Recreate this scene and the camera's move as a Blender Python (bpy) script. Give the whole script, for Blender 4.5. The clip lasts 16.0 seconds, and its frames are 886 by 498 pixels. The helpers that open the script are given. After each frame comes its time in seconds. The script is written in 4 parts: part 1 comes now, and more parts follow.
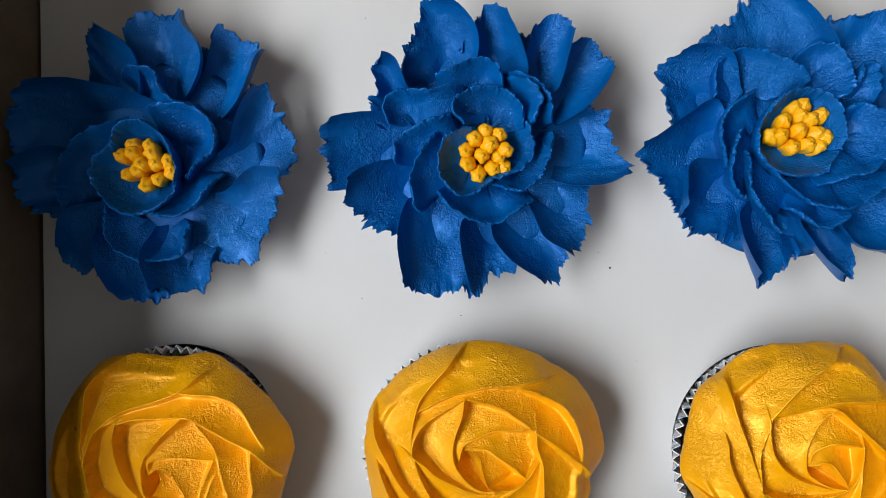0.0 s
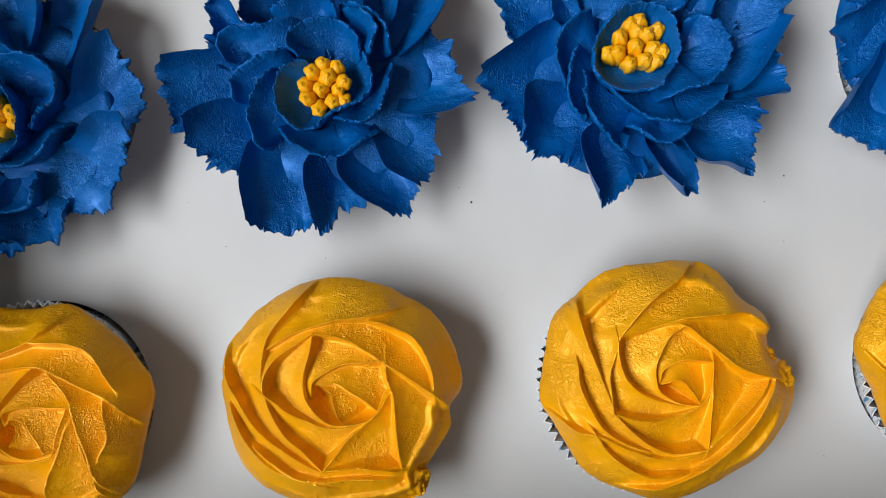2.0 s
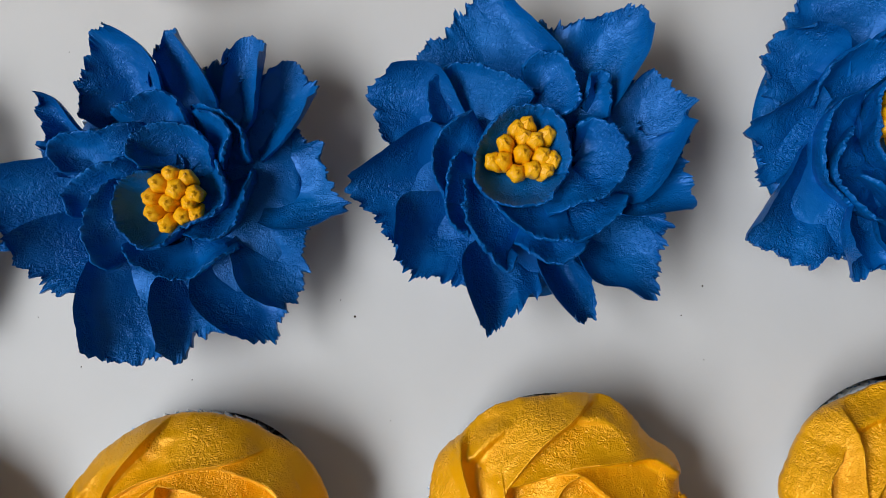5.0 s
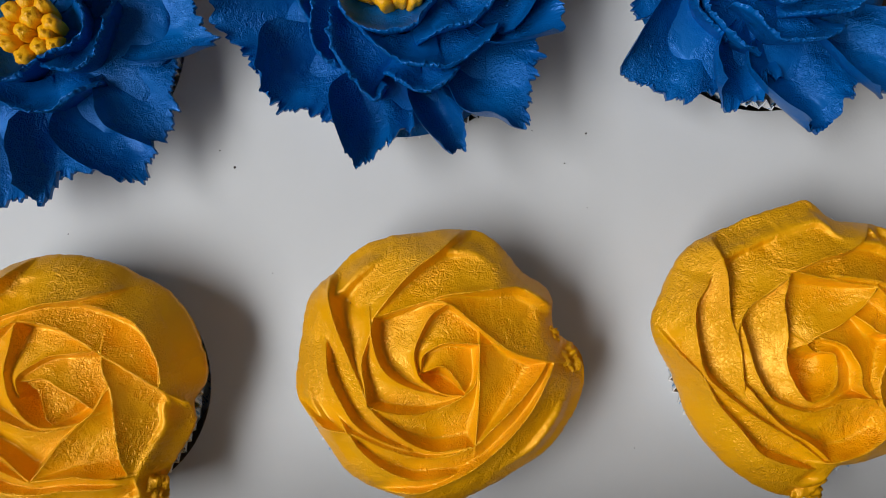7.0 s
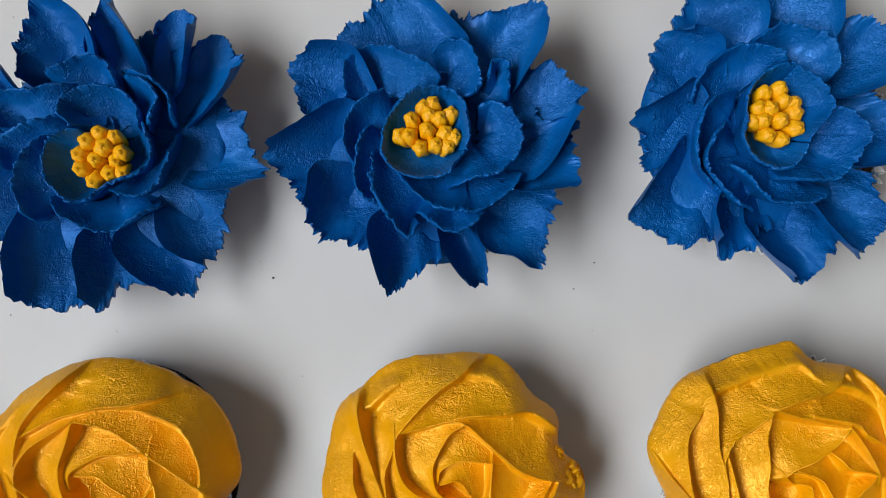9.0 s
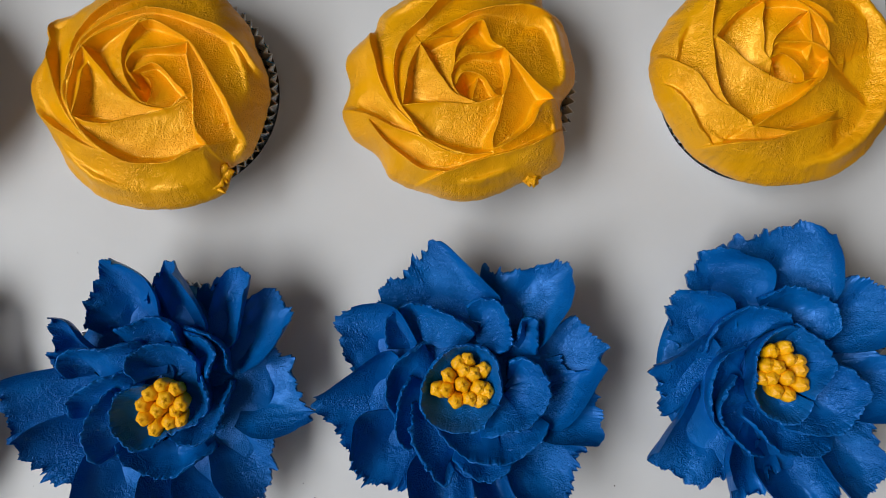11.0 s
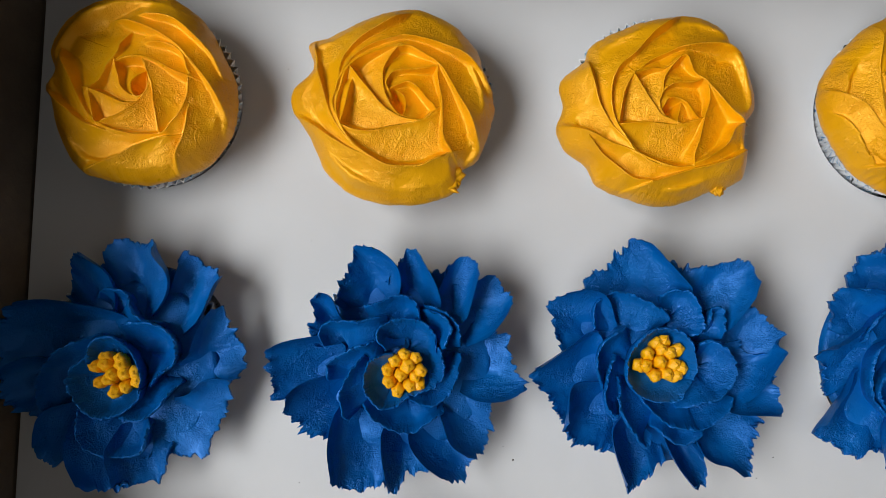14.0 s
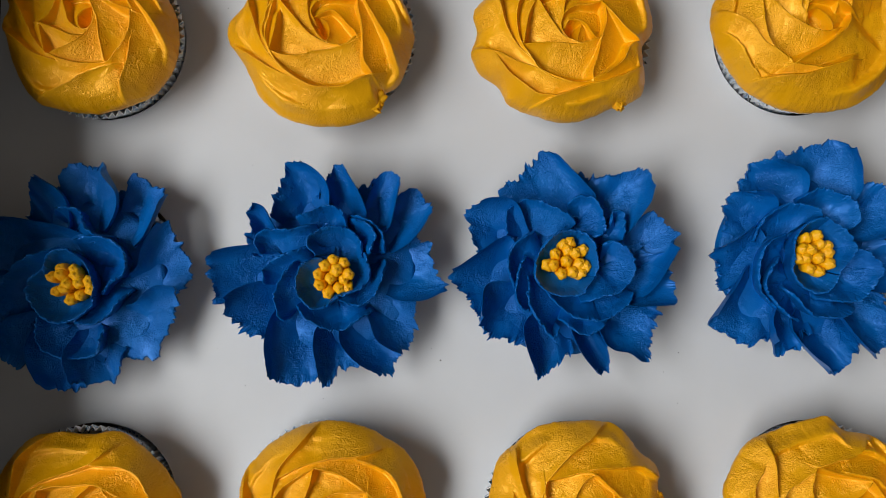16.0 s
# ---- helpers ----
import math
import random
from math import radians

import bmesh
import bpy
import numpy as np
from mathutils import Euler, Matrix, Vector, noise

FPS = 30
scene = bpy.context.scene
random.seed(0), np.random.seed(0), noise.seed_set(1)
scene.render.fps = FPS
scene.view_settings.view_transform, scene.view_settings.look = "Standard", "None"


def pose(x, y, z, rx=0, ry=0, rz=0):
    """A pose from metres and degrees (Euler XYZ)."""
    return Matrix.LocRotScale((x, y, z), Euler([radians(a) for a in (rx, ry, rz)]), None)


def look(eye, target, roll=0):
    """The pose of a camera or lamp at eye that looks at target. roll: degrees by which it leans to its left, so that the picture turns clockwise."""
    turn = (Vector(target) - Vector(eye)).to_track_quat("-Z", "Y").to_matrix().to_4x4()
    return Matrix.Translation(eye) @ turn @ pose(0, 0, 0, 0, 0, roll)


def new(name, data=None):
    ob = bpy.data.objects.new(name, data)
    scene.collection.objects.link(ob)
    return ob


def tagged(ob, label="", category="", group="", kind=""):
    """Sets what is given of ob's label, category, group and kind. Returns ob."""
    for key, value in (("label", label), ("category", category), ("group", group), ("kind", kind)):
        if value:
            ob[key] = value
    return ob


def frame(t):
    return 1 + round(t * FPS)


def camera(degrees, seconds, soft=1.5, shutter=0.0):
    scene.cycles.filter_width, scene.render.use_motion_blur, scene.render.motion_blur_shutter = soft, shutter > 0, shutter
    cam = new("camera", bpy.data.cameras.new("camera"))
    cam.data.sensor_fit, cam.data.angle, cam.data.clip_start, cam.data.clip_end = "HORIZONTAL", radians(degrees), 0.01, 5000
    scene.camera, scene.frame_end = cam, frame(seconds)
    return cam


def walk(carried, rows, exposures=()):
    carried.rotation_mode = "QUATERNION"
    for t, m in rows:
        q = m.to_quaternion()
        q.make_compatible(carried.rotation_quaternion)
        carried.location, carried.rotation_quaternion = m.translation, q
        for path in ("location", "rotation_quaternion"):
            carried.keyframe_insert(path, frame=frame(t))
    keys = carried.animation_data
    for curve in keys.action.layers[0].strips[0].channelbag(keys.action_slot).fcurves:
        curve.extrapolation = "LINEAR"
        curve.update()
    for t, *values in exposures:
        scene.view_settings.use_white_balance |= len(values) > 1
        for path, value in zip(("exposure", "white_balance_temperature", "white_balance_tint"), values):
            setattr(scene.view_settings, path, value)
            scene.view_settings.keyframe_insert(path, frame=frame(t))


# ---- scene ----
# ---------------------------------------------------------------- camera
cam = camera(67.2, 16.0, soft=0.6)
PATH = [
    (0, 0.07932, -0.02509, 0.20693, -0.681, 2.352, -3.520),
    (0.5, 0.08261, -0.03316, 0.20567, -0.696, 2.467, -3.471),
    (1, 0.09208, -0.04114, 0.20519, -0.752, 2.417, -4.854),
    (1.5, 0.10539, -0.04663, 0.20494, -0.601, 2.613, -5.711),
    (2, 0.12142, -0.04788, 0.20384, -0.660, 2.744, -6.278),
    (2.5, 0.13314, -0.04835, 0.20368, -0.475, 2.545, -6.810),
    (3, 0.14323, -0.03705, 0.20308, 0.151, 2.165, -6.855),
    (3.2, 0.14760, -0.03113, 0.20703, 0.769, 2.120, -7.128),
    (5.3, 0.15592, -0.02282, 0.17734, 0.453, 2.327, -6.584),
    (5.5, 0.15726, -0.02996, 0.17682, 1.296, 1.985, -6.070),
    (6, 0.16228, -0.03781, 0.17684, -0.166, 1.221, -6.697),
    (6.5, 0.16955, -0.05085, 0.17789, -0.568, 0.977, -6.647),
    (7, 0.17664, -0.06000, 0.17695, -1.442, 0.719, -7.012),
    (7.5, 0.17925, -0.06376, 0.17764, -1.388, 0.791, -6.600),
    (8, 0.17757, -0.06306, 0.18098, -1.610, 0.507, -5.241),
    (8.5, 0.17389, -0.05406, 0.18802, 0.535, 0.008, -4.701),
    (9, 0.17221, -0.03375, 0.19396, 0.724, 0.263, -4.291),
    (9.5, 0.17002, -0.00784, 0.19983, 0.547, 0.524, -3.997),
    (10, 0.17025, 0.01410, 0.20167, 1.221, 0.052, -4.107),
    (10.2, 0.17031, 0.02136, 0.20287, 1.459, 0.311, -4.118),
    (12.3, 0.14527, 0.03172, 0.22827, 4.678, 0.423, -3.741),
    (12.5, 0.13909, 0.03254, 0.23029, 4.314, 0.095, -3.401),
    (13, 0.12090, 0.03007, 0.23503, 4.315, 0.504, -2.678),
    (13.5, 0.10349, 0.02866, 0.24144, 4.296, 0.794, -2.285),
    (14, 0.09995, 0.02332, 0.24503, 4.145, 0.285, -2.215),
    (14.5, 0.10681, 0.01734, 0.24982, 4.424, -0.107, -2.762),
    (15, 0.11870, 0.00827, 0.25240, 3.577, -0.346, -3.377),
    (15.5, 0.12467, 0.00018, 0.25540, 3.750, -0.088, -3.632),
    (16, 0.12597, -0.00836, 0.26429, 3.493, 0.364, -3.459),
]
walk(cam, [(t, pose(x, y, z, rx, ry, rz)) for t, x, y, z, rx, ry, rz in PATH],
     [(0, 0.05), (1.5, 0.0), (5.5, -0.21), (8, -0.28), (9, -0.18), (9.8, -0.24), (12.5, -0.22), (14.5, -0.12), (16, -0.26)])

# ---------------------------------------------------------------- light
world = bpy.data.worlds.new("daylight")
scene.world = world
world.use_nodes = True
sky = world.node_tree.nodes.new("ShaderNodeTexSky")
sky.sky_type = "NISHITA"
sky.sun_disc = False
sky.sun_elevation = radians(40)
sky.sun_rotation = radians(200)
world.node_tree.links.new(sky.outputs[0], world.node_tree.nodes["Background"].inputs[0])
world.node_tree.nodes["Background"].inputs[1].default_value = 0.1

WINDOW_W, WINDOW_H = 1.6, 1.1
WINDOW_Y, WINDOW_Z = -0.25, 1.4
WEST, EAST, SOUTH, NORTH = -0.8, 2.0, -1.8, 1.8
lamp = bpy.data.lights.new("window_light", "AREA")
lamp.shape = "RECTANGLE"
lamp.size, lamp.size_y = WINDOW_W, WINDOW_H
lamp.energy = 64.0
lamp.color = (0.97, 0.99, 1.0)
new("window_light", lamp).matrix_world = look((WEST - 0.03, WINDOW_Y, WINDOW_Z), (0.0, WINDOW_Y, WINDOW_Z))


# ---------------------------------------------------------------- materials
def material(name, roughness=0.5, specular=0.5):
    m = bpy.data.materials.new(name)
    m.use_nodes = True
    n = m.node_tree.nodes["Principled BSDF"]
    n.inputs["Roughness"].default_value = roughness
    n.inputs["Specular IOR Level"].default_value = specular
    return m, m.node_tree.nodes, m.node_tree.links, n


def coords(nodes, links, scale=(1, 1, 1)):
    tc = nodes.new("ShaderNodeTexCoord")
    mp = nodes.new("ShaderNodeMapping")
    mp.inputs["Scale"].default_value = scale
    links.new(tc.outputs["Object"], mp.inputs["Vector"])
    return mp.outputs["Vector"]


def noise_node(nodes, links, vec, scale, detail=3.0, rough=0.55, distortion=0.0):
    n = nodes.new("ShaderNodeTexNoise")
    n.inputs["Scale"].default_value = scale
    n.inputs["Detail"].default_value = detail
    n.inputs["Roughness"].default_value = rough
    n.inputs["Distortion"].default_value = distortion
    links.new(vec, n.inputs["Vector"])
    return n.outputs["Fac"]


def ramp(nodes, links, fac, stops):
    r = nodes.new("ShaderNodeValToRGB")
    while len(r.color_ramp.elements) < len(stops):
        r.color_ramp.elements.new(0.5)
    for e, (p, c) in zip(r.color_ramp.elements, stops):
        e.position, e.color = p, (*c, 1)
    links.new(fac, r.inputs["Fac"])
    return r.outputs["Color"]


def bump(nodes, links, height, strength, distance, under=None):
    b = nodes.new("ShaderNodeBump")
    b.inputs["Strength"].default_value = strength
    b.inputs["Distance"].default_value = distance
    links.new(height, b.inputs["Height"])
    if under:
        links.new(under, b.inputs["Normal"])
    return b.outputs["Normal"]


def icing(name, dark, light, roughness, grain, relief, shine, pearl, calm):
    """Whipped icing: a satin skin, finely wrinkled in patches, with rare pores."""
    m, nodes, links, b = material(name, roughness, shine)
    b.inputs["Metallic"].default_value = pearl
    v = nodes.new("ShaderNodeNewGeometry").outputs["Position"]
    tone = ramp(nodes, links, noise_node(nodes, links, v, 70, 4), [(0.3, dark), (0.7, light)])
    cell = nodes.new("ShaderNodeTexVoronoi")
    cell.inputs["Scale"].default_value = 210
    links.new(v, cell.inputs["Vector"])
    pores = ramp(nodes, links, cell.outputs["Distance"], [(0.035, (0.35, 0.28, 0.25)), (0.06, (1, 1, 1))])
    mix = nodes.new("ShaderNodeMix")
    mix.data_type, mix.blend_type = "RGBA", "MULTIPLY"
    links.new(ramp(nodes, links, noise_node(nodes, links, v, 60, 1), [(0.55, (0,) * 3), (0.6, (1,) * 3)]), mix.inputs["Factor"])
    links.new(tone, mix.inputs["A"])
    links.new(pores, mix.inputs["B"])
    links.new(mix.outputs["Result"], b.inputs["Base Color"])
    patch = ramp(nodes, links, noise_node(nodes, links, v, 85, 2), [(0.36, (calm,) * 3), (0.64, (1,) * 3)])
    # wrinkles: short ridges of two sizes, the finer ones broken up by the coarser
    fine = noise_node(nodes, links, v, grain, 2, 0.55, 1.4)
    coarse = noise_node(nodes, links, v, grain * 0.45, 2, 0.5, 0.8)
    both = nodes.new("ShaderNodeMath")
    both.operation = "MULTIPLY_ADD"
    links.new(coarse, both.inputs[0])
    both.inputs[1].default_value = 0.9
    links.new(fine, both.inputs[2])
    mul = nodes.new("ShaderNodeMath")
    mul.operation = "MULTIPLY"
    links.new(both.outputs[0], mul.inputs[0])
    links.new(patch, mul.inputs[1])
    broad = bump(nodes, links, noise_node(nodes, links, v, 240, 2), 0.25, 0.0003)
    links.new(bump(nodes, links, mul.outputs[0], 1.0, relief, broad), b.inputs["Normal"])
    rg = nodes.new("ShaderNodeMapRange")
    rg.inputs["To Min"].default_value = roughness - 0.08
    rg.inputs["To Max"].default_value = roughness + 0.12
    links.new(noise_node(nodes, links, v, 180, 3), rg.inputs["Value"])
    links.new(rg.outputs["Result"], b.inputs["Roughness"])
    return m


YELLOW = icing("yellow_icing", (0.86, 0.378, 0.001), (0.90, 0.418, 0.001), 0.30, 1250, 0.00060, 0.38, 0.20, 0.14)
BLUE = icing("blue_icing", (0.000, 0.094, 0.352), (0.000, 0.120, 0.412), 0.32, 1250, 0.00062, 0.24, 0.20, 0.10)
STAMEN = icing("stamen_icing", (0.82, 0.37, 0.001), (0.86, 0.43, 0.003), 0.38, 1300, 0.0002, 0.4, 0.0, 0.4)


def card():
    m, nodes, links, b = material("white_card", 0.55, 0.35)
    v = coords(nodes, links)
    links.new(ramp(nodes, links, noise_node(nodes, links, v, 22, 5), [(0.25, (0.545, 0.545, 0.548)), (0.75, (0.585, 0.585, 0.588))]), b.inputs["Base Color"])
    links.new(bump(nodes, links, noise_node(nodes, links, v, 1400, 4), 0.12, 0.0002), b.inputs["Normal"])
    return m


def liner_paper():
    """White greaseproof paper printed with blue scrolls and black dots."""
    m, nodes, links, b = material("printed_liner_paper", 0.42, 0.5)
    v = coords(nodes, links)
    scroll = ramp(nodes, links, noise_node(nodes, links, v, 170, 2, 0.5, 2.5), [(0.585, (0.80, 0.81, 0.82)), (0.60, (0.05, 0.27, 0.52)), (0.64, (0.04, 0.22, 0.46)), (0.655, (0.80, 0.81, 0.82))])
    dots = ramp(nodes, links, noise_node(nodes, links, v, 330, 1), [(0.68, (1, 1, 1)), (0.70, (0.02, 0.02, 0.025))])
    mx = nodes.new("ShaderNodeMix")
    mx.data_type, mx.blend_type = "RGBA", "MULTIPLY"
    mx.inputs["Factor"].default_value = 1.0
    links.new(scroll, mx.inputs["A"])
    links.new(dots, mx.inputs["B"])
    links.new(mx.outputs["Result"], b.inputs["Base Color"])
    links.new(bump(nodes, links, noise_node(nodes, links, v, 900, 3), 0.3, 0.0002), b.inputs["Normal"])
    return m


def plain(name, dark, light, scale, roughness):
    m, nodes, links, b = material(name, roughness, 0.4)
    v = coords(nodes, links)
    links.new(ramp(nodes, links, noise_node(nodes, links, v, scale, 5), [(0.3, dark), (0.7, light)]), b.inputs["Base Color"])
    links.new(bump(nodes, links, noise_node(nodes, links, v, scale * 6, 4), 0.4, 0.05 / scale), b.inputs["Normal"])
    return m


CARD = card()
KRAFT = plain("kraft_card", (0.12, 0.09, 0.065), (0.17, 0.13, 0.095), 60, 0.75)
LINER = liner_paper()
SPONGE = plain("chocolate_sponge", (0.020, 0.010, 0.006), (0.060, 0.030, 0.016), 400, 0.85)
WALL = plain("painted_wall", (0.20, 0.19, 0.18), (0.25, 0.24, 0.225), 3, 0.85)
TABLE = plain("worktop", (0.12, 0.09, 0.065), (0.18, 0.135, 0.10), 5, 0.5)
CRUMB = plain("dark_crumb", (0.02, 0.012, 0.008), (0.06, 0.04, 0.03), 300, 0.9)


# ---------------------------------------------------------------- building helpers
def link(name, bm, mat, parent=None, smooth=True):
    bmesh.ops.recalc_face_normals(bm, faces=bm.faces)
    me = bpy.data.meshes.new(name)
    bm.to_mesh(me)
    bm.free()
    for p in me.polygons:
        p.use_smooth = smooth
    me.materials.append(mat)
    ob = new(name, me)
    if parent:
        ob.parent = parent
    return ob


def part(name, bm, mat, parent, label="", smooth=True):
    ob = link(name, bm, mat, parent, smooth)
    return tagged(ob, label) if label else ob


def slab(bm, x0, x1, y0, y1, z0, z1, turn=None, bevel=0.0):
    r = bmesh.ops.create_cube(bm, size=1.0)
    vs = r["verts"]
    for v in vs:
        v.co = Vector((x0 + (v.co.x + 0.5) * (x1 - x0), y0 + (v.co.y + 0.5) * (y1 - y0), z0 + (v.co.z + 0.5) * (z1 - z0)))
    if bevel:
        es = list({e for v in vs for e in v.link_edges})
        vs = list({v for f in bmesh.ops.bevel(bm, geom=es, offset=bevel, segments=2, affect="EDGES")["faces"] for v in f.verts} | {v for v in vs if v.is_valid})
    if turn:
        bmesh.ops.transform(bm, matrix=turn, verts=vs)


def polar(a, mm):
    return Vector((math.cos(radians(a)) * mm / 1000, math.sin(radians(a)) * mm / 1000))


def spline(pts, n):
    """n points at even steps along a smooth curve through pts."""
    p = [2 * pts[0] - pts[1], *pts, 2 * pts[-1] - pts[-2]]
    fine = []
    for i in range(1, len(p) - 2):
        for k in range(16):
            t = k / 16
            a, b, c, d = p[i - 1], p[i], p[i + 1], p[i + 2]
            fine.append(0.5 * (2 * b + (c - a) * t + (2 * a - 5 * b + 4 * c - d) * t * t + (3 * b - a - 3 * c + d) * t ** 3))
    fine.append(pts[-1].copy())
    run = [0.0]
    for a, b in zip(fine, fine[1:]):
        run.append(run[-1] + (b - a).length)
    out, j = [], 0
    for i in range(n):
        s = run[-1] * i / (n - 1)
        while j < len(run) - 2 and run[j + 1] < s:
            j += 1
        f = (s - run[j]) / max(run[j + 1] - run[j], 1e-9)
        out.append(fine[j].lerp(fine[j + 1], min(max(f, 0), 1)))
    return out, run[-1]


def smooth01(x):
    x = min(max(x, 0.0), 1.0)
    return x * x * (3 - 2 * x)


# ---------------------------------------------------------------- the room
def room():
    t = 0.1
    for name, box in (
        ("wall_east", (EAST, EAST + t, SOUTH, NORTH, -0.04, 2.6)),
        ("wall_south", (WEST - t, EAST + t, SOUTH - t, SOUTH, -0.04, 2.6)),
        ("wall_north", (WEST - t, EAST + t, NORTH, NORTH + t, -0.04, 2.6)),
        ("ceiling", (WEST - t, EAST + t, SOUTH - t, NORTH + t, 2.6, 2.7)),
    ):
        bm = bmesh.new()
        slab(bm, *box)
        tagged(link(name, bm, WALL, None, False), "plain grey painted room surface", "wall", kind="structure")
    y0, y1 = WINDOW_Y - WINDOW_W / 2, WINDOW_Y + WINDOW_W / 2
    z0, z1 = WINDOW_Z - WINDOW_H / 2, WINDOW_Z + WINDOW_H / 2
    bm = bmesh.new()
    slab(bm, WEST - t, WEST, SOUTH, y0, -0.04, 2.6)
    slab(bm, WEST - t, WEST, y1, NORTH, -0.04, 2.6)
    slab(bm, WEST - t, WEST, y0, y1, -0.04, z0)
    slab(bm, WEST - t, WEST, y0, y1, z1, 2.6)
    tagged(link("wall_west", bm, WALL, None, False), "plain grey wall with a window opening", "wall", kind="structure")
    bm = bmesh.new()
    slab(bm, WEST - t, EAST + t, SOUTH - t, NORTH + t, -0.14, -0.042)
    tagged(link("floor", bm, TABLE, None, False), "plain brown surface under the cake box", "worktop", kind="structure")


room()

# ---------------------------------------------------------------- the cake box
TURN = pose(0, 0, 0, 0, 0, -3.2)
BX0, BX1, BY0, BY1 = -0.0565, 0.3095, -0.1300, 0.1462
PITCH_X, PITCH_Y = 0.0920, 0.0915
HOLE_X, HOLE_Y = -0.0105, 0.0075
HOLE_R = 0.0314
FLOOR_Z, RIM_Z = -0.0400, 0.0570


def hole(col, row):
    return HOLE_X + PITCH_X * (col - 1), HOLE_Y + PITCH_Y * row


def cake_box():
    t = 0.0016
    base = tagged(new("cake_box"), "open brown card cake box, its lid out of view", "box")
    base.matrix_world = Matrix.Translation((0, 0, FLOOR_Z))
    up = TURN
    h = RIM_Z - FLOOR_Z
    for name, box in (
        ("bottom_panel", (BX0 - t, BX1 + t, BY0 - t, BY1 + t, -t, 0)),
        ("side_panel", (BX0 - t, BX0, BY0, BY1, 0.0002, h)),
        # unseen extra height over the west panel, added to shade the left column
        ("added_shade_flap", (BX0 - t, BX0, BY0 + 0.002, BY1 - 0.002, h + 0.0004, h + 0.029)),
        ("side_panel", (BX1, BX1 + t, BY0, BY1, 0.0002, h)),
        ("side_panel", (BX0 - t, BX1 + t, BY0 - t, BY0 - 0.0002, 0.0002, h)),
        ("side_panel", (BX0 - t, BX1 + t, BY1 + 0.0002, BY1 + t, 0.0002, h)),
    ):
        bm = bmesh.new()
        slab(bm, *box, turn=up, bevel=0.0004)
        part(name, bm, KRAFT, base, smooth=False)


def cup_insert():
    """The card tray with twelve round holes, standing on folded legs."""
    tray = tagged(new("cupcake_tray"), "white card tray with twelve round holes for cupcakes", "tray")
    tray.matrix_world = Matrix.Translation((0, 0, FLOOR_Z))
    g, t = 0.0012, 0.0009
    x0, x1, y0, y1 = BX0 + g, BX1 - g, BY0 + g, BY1 - g
    xs = [x0] + [HOLE_X + PITCH_X * (i + 0.5) for i in range(3)] + [x1]
    ys = [y0] + [HOLE_Y + PITCH_Y * (j - 0.5) for j in range(2)] + [y1]
    top = -FLOOR_Z
    bm = bmesh.new()
    for i in range(4):
        for j in range(3):
            cx, cy = hole(i + 1, j - 1)
            ax0, ax1, ay0, ay1 = xs[i] - cx, xs[i + 1] - cx, ys[j] - cy, ys[j + 1] - cy
            angles = [2 * math.pi * k / 72 for k in range(72)]
            angles += [math.atan2(y, x) % (2 * math.pi) for x in (ax0, ax1) for y in (ay0, ay1)]
            angles.sort()
            ring = []
            for a in angles:
                c, s = math.cos(a), math.sin(a)
                d = min([(ax1 if c > 0 else ax0) / c if abs(c) > 1e-9 else 9, (ay1 if s > 0 else ay0) / s if abs(s) > 1e-9 else 9])
                ring.append([bm.verts.new((cx + c * q, cy + s * q, z)) for q, z in ((d, top), (HOLE_R, top), (HOLE_R, top - t), (d, top - t))])
            for a, b in zip(ring, ring[1:] + ring[:1]):
                for k in range(3):
                    bm.faces.new((a[k], b[k], b[k + 1], a[k + 1]))
    bmesh.ops.remove_doubles(bm, verts=bm.verts, dist=1e-6)
    bmesh.ops.transform(bm, matrix=TURN, verts=bm.verts)
    part("perforated_top", bm, CARD, tray, smooth=False)
    for a, b in ((x0, x0 + t), (x1 - t, x1)):
        bm = bmesh.new()
        slab(bm, a, b, y0, y1, 0.0001, top - t - 0.0002, turn=TURN)
        part("folded_leg", bm, CARD, tray, smooth=False)
    for a, b in ((y0, y0 + t), (y1 - t, y1)):
        bm = bmesh.new()
        slab(bm, x0 + 0.002, x1 - 0.002, a, b, 0.0001, top - t - 0.0002, turn=TURN)
        part("folded_leg", bm, CARD, tray, smooth=False)


cake_box()
cup_insert()

# ---------------------------------------------------------------- cupcakes
LINER_TOP = 0.0095


def liner_mesh():
    """A pleated paper cup, open at the top, with thickness."""
    pleats = 66
    n = pleats * 4
    bm = bmesh.new()
    rows = []
    levels = [(0.0002, 0.0232), (0.012, 0.0250), (0.026, 0.0270), (0.040, 0.0288), (LINER_TOP - FLOOR_Z, 0.0322)]
    prof = [(z, r, 1) for z, r in levels] + [(z, r - 0.0005, 1) for z, r in reversed(levels)]
    for z, r, _ in prof:
        ring = []
        for k in range(n):
            wave = (0, 1, 0, -1)[k % 4]
            amp = 0.0011 * (0.35 + 0.65 * z / (LINER_TOP - FLOOR_Z)) * (1 + 0.3 * noise.noise((k // 4 * 0.7, 3.0, 0)))
            rr = r + wave * amp
            a = 2 * math.pi * k / n
            ring.append(bm.verts.new((math.cos(a) * rr, math.sin(a) * rr, z + (0.0006 * noise.noise((k * 0.31, z * 90, 0)) if z > 0.03 else 0))))
        rows.append(ring)
    for a, b in zip(rows, rows[1:]):
        for k in range(n):
            bm.faces.new((a[k], a[(k + 1) % n], b[(k + 1) % n], b[k]))
    bm.faces.new(rows[0])
    bm.faces.new(rows[-1])
    return bm


LINER_DATA = None


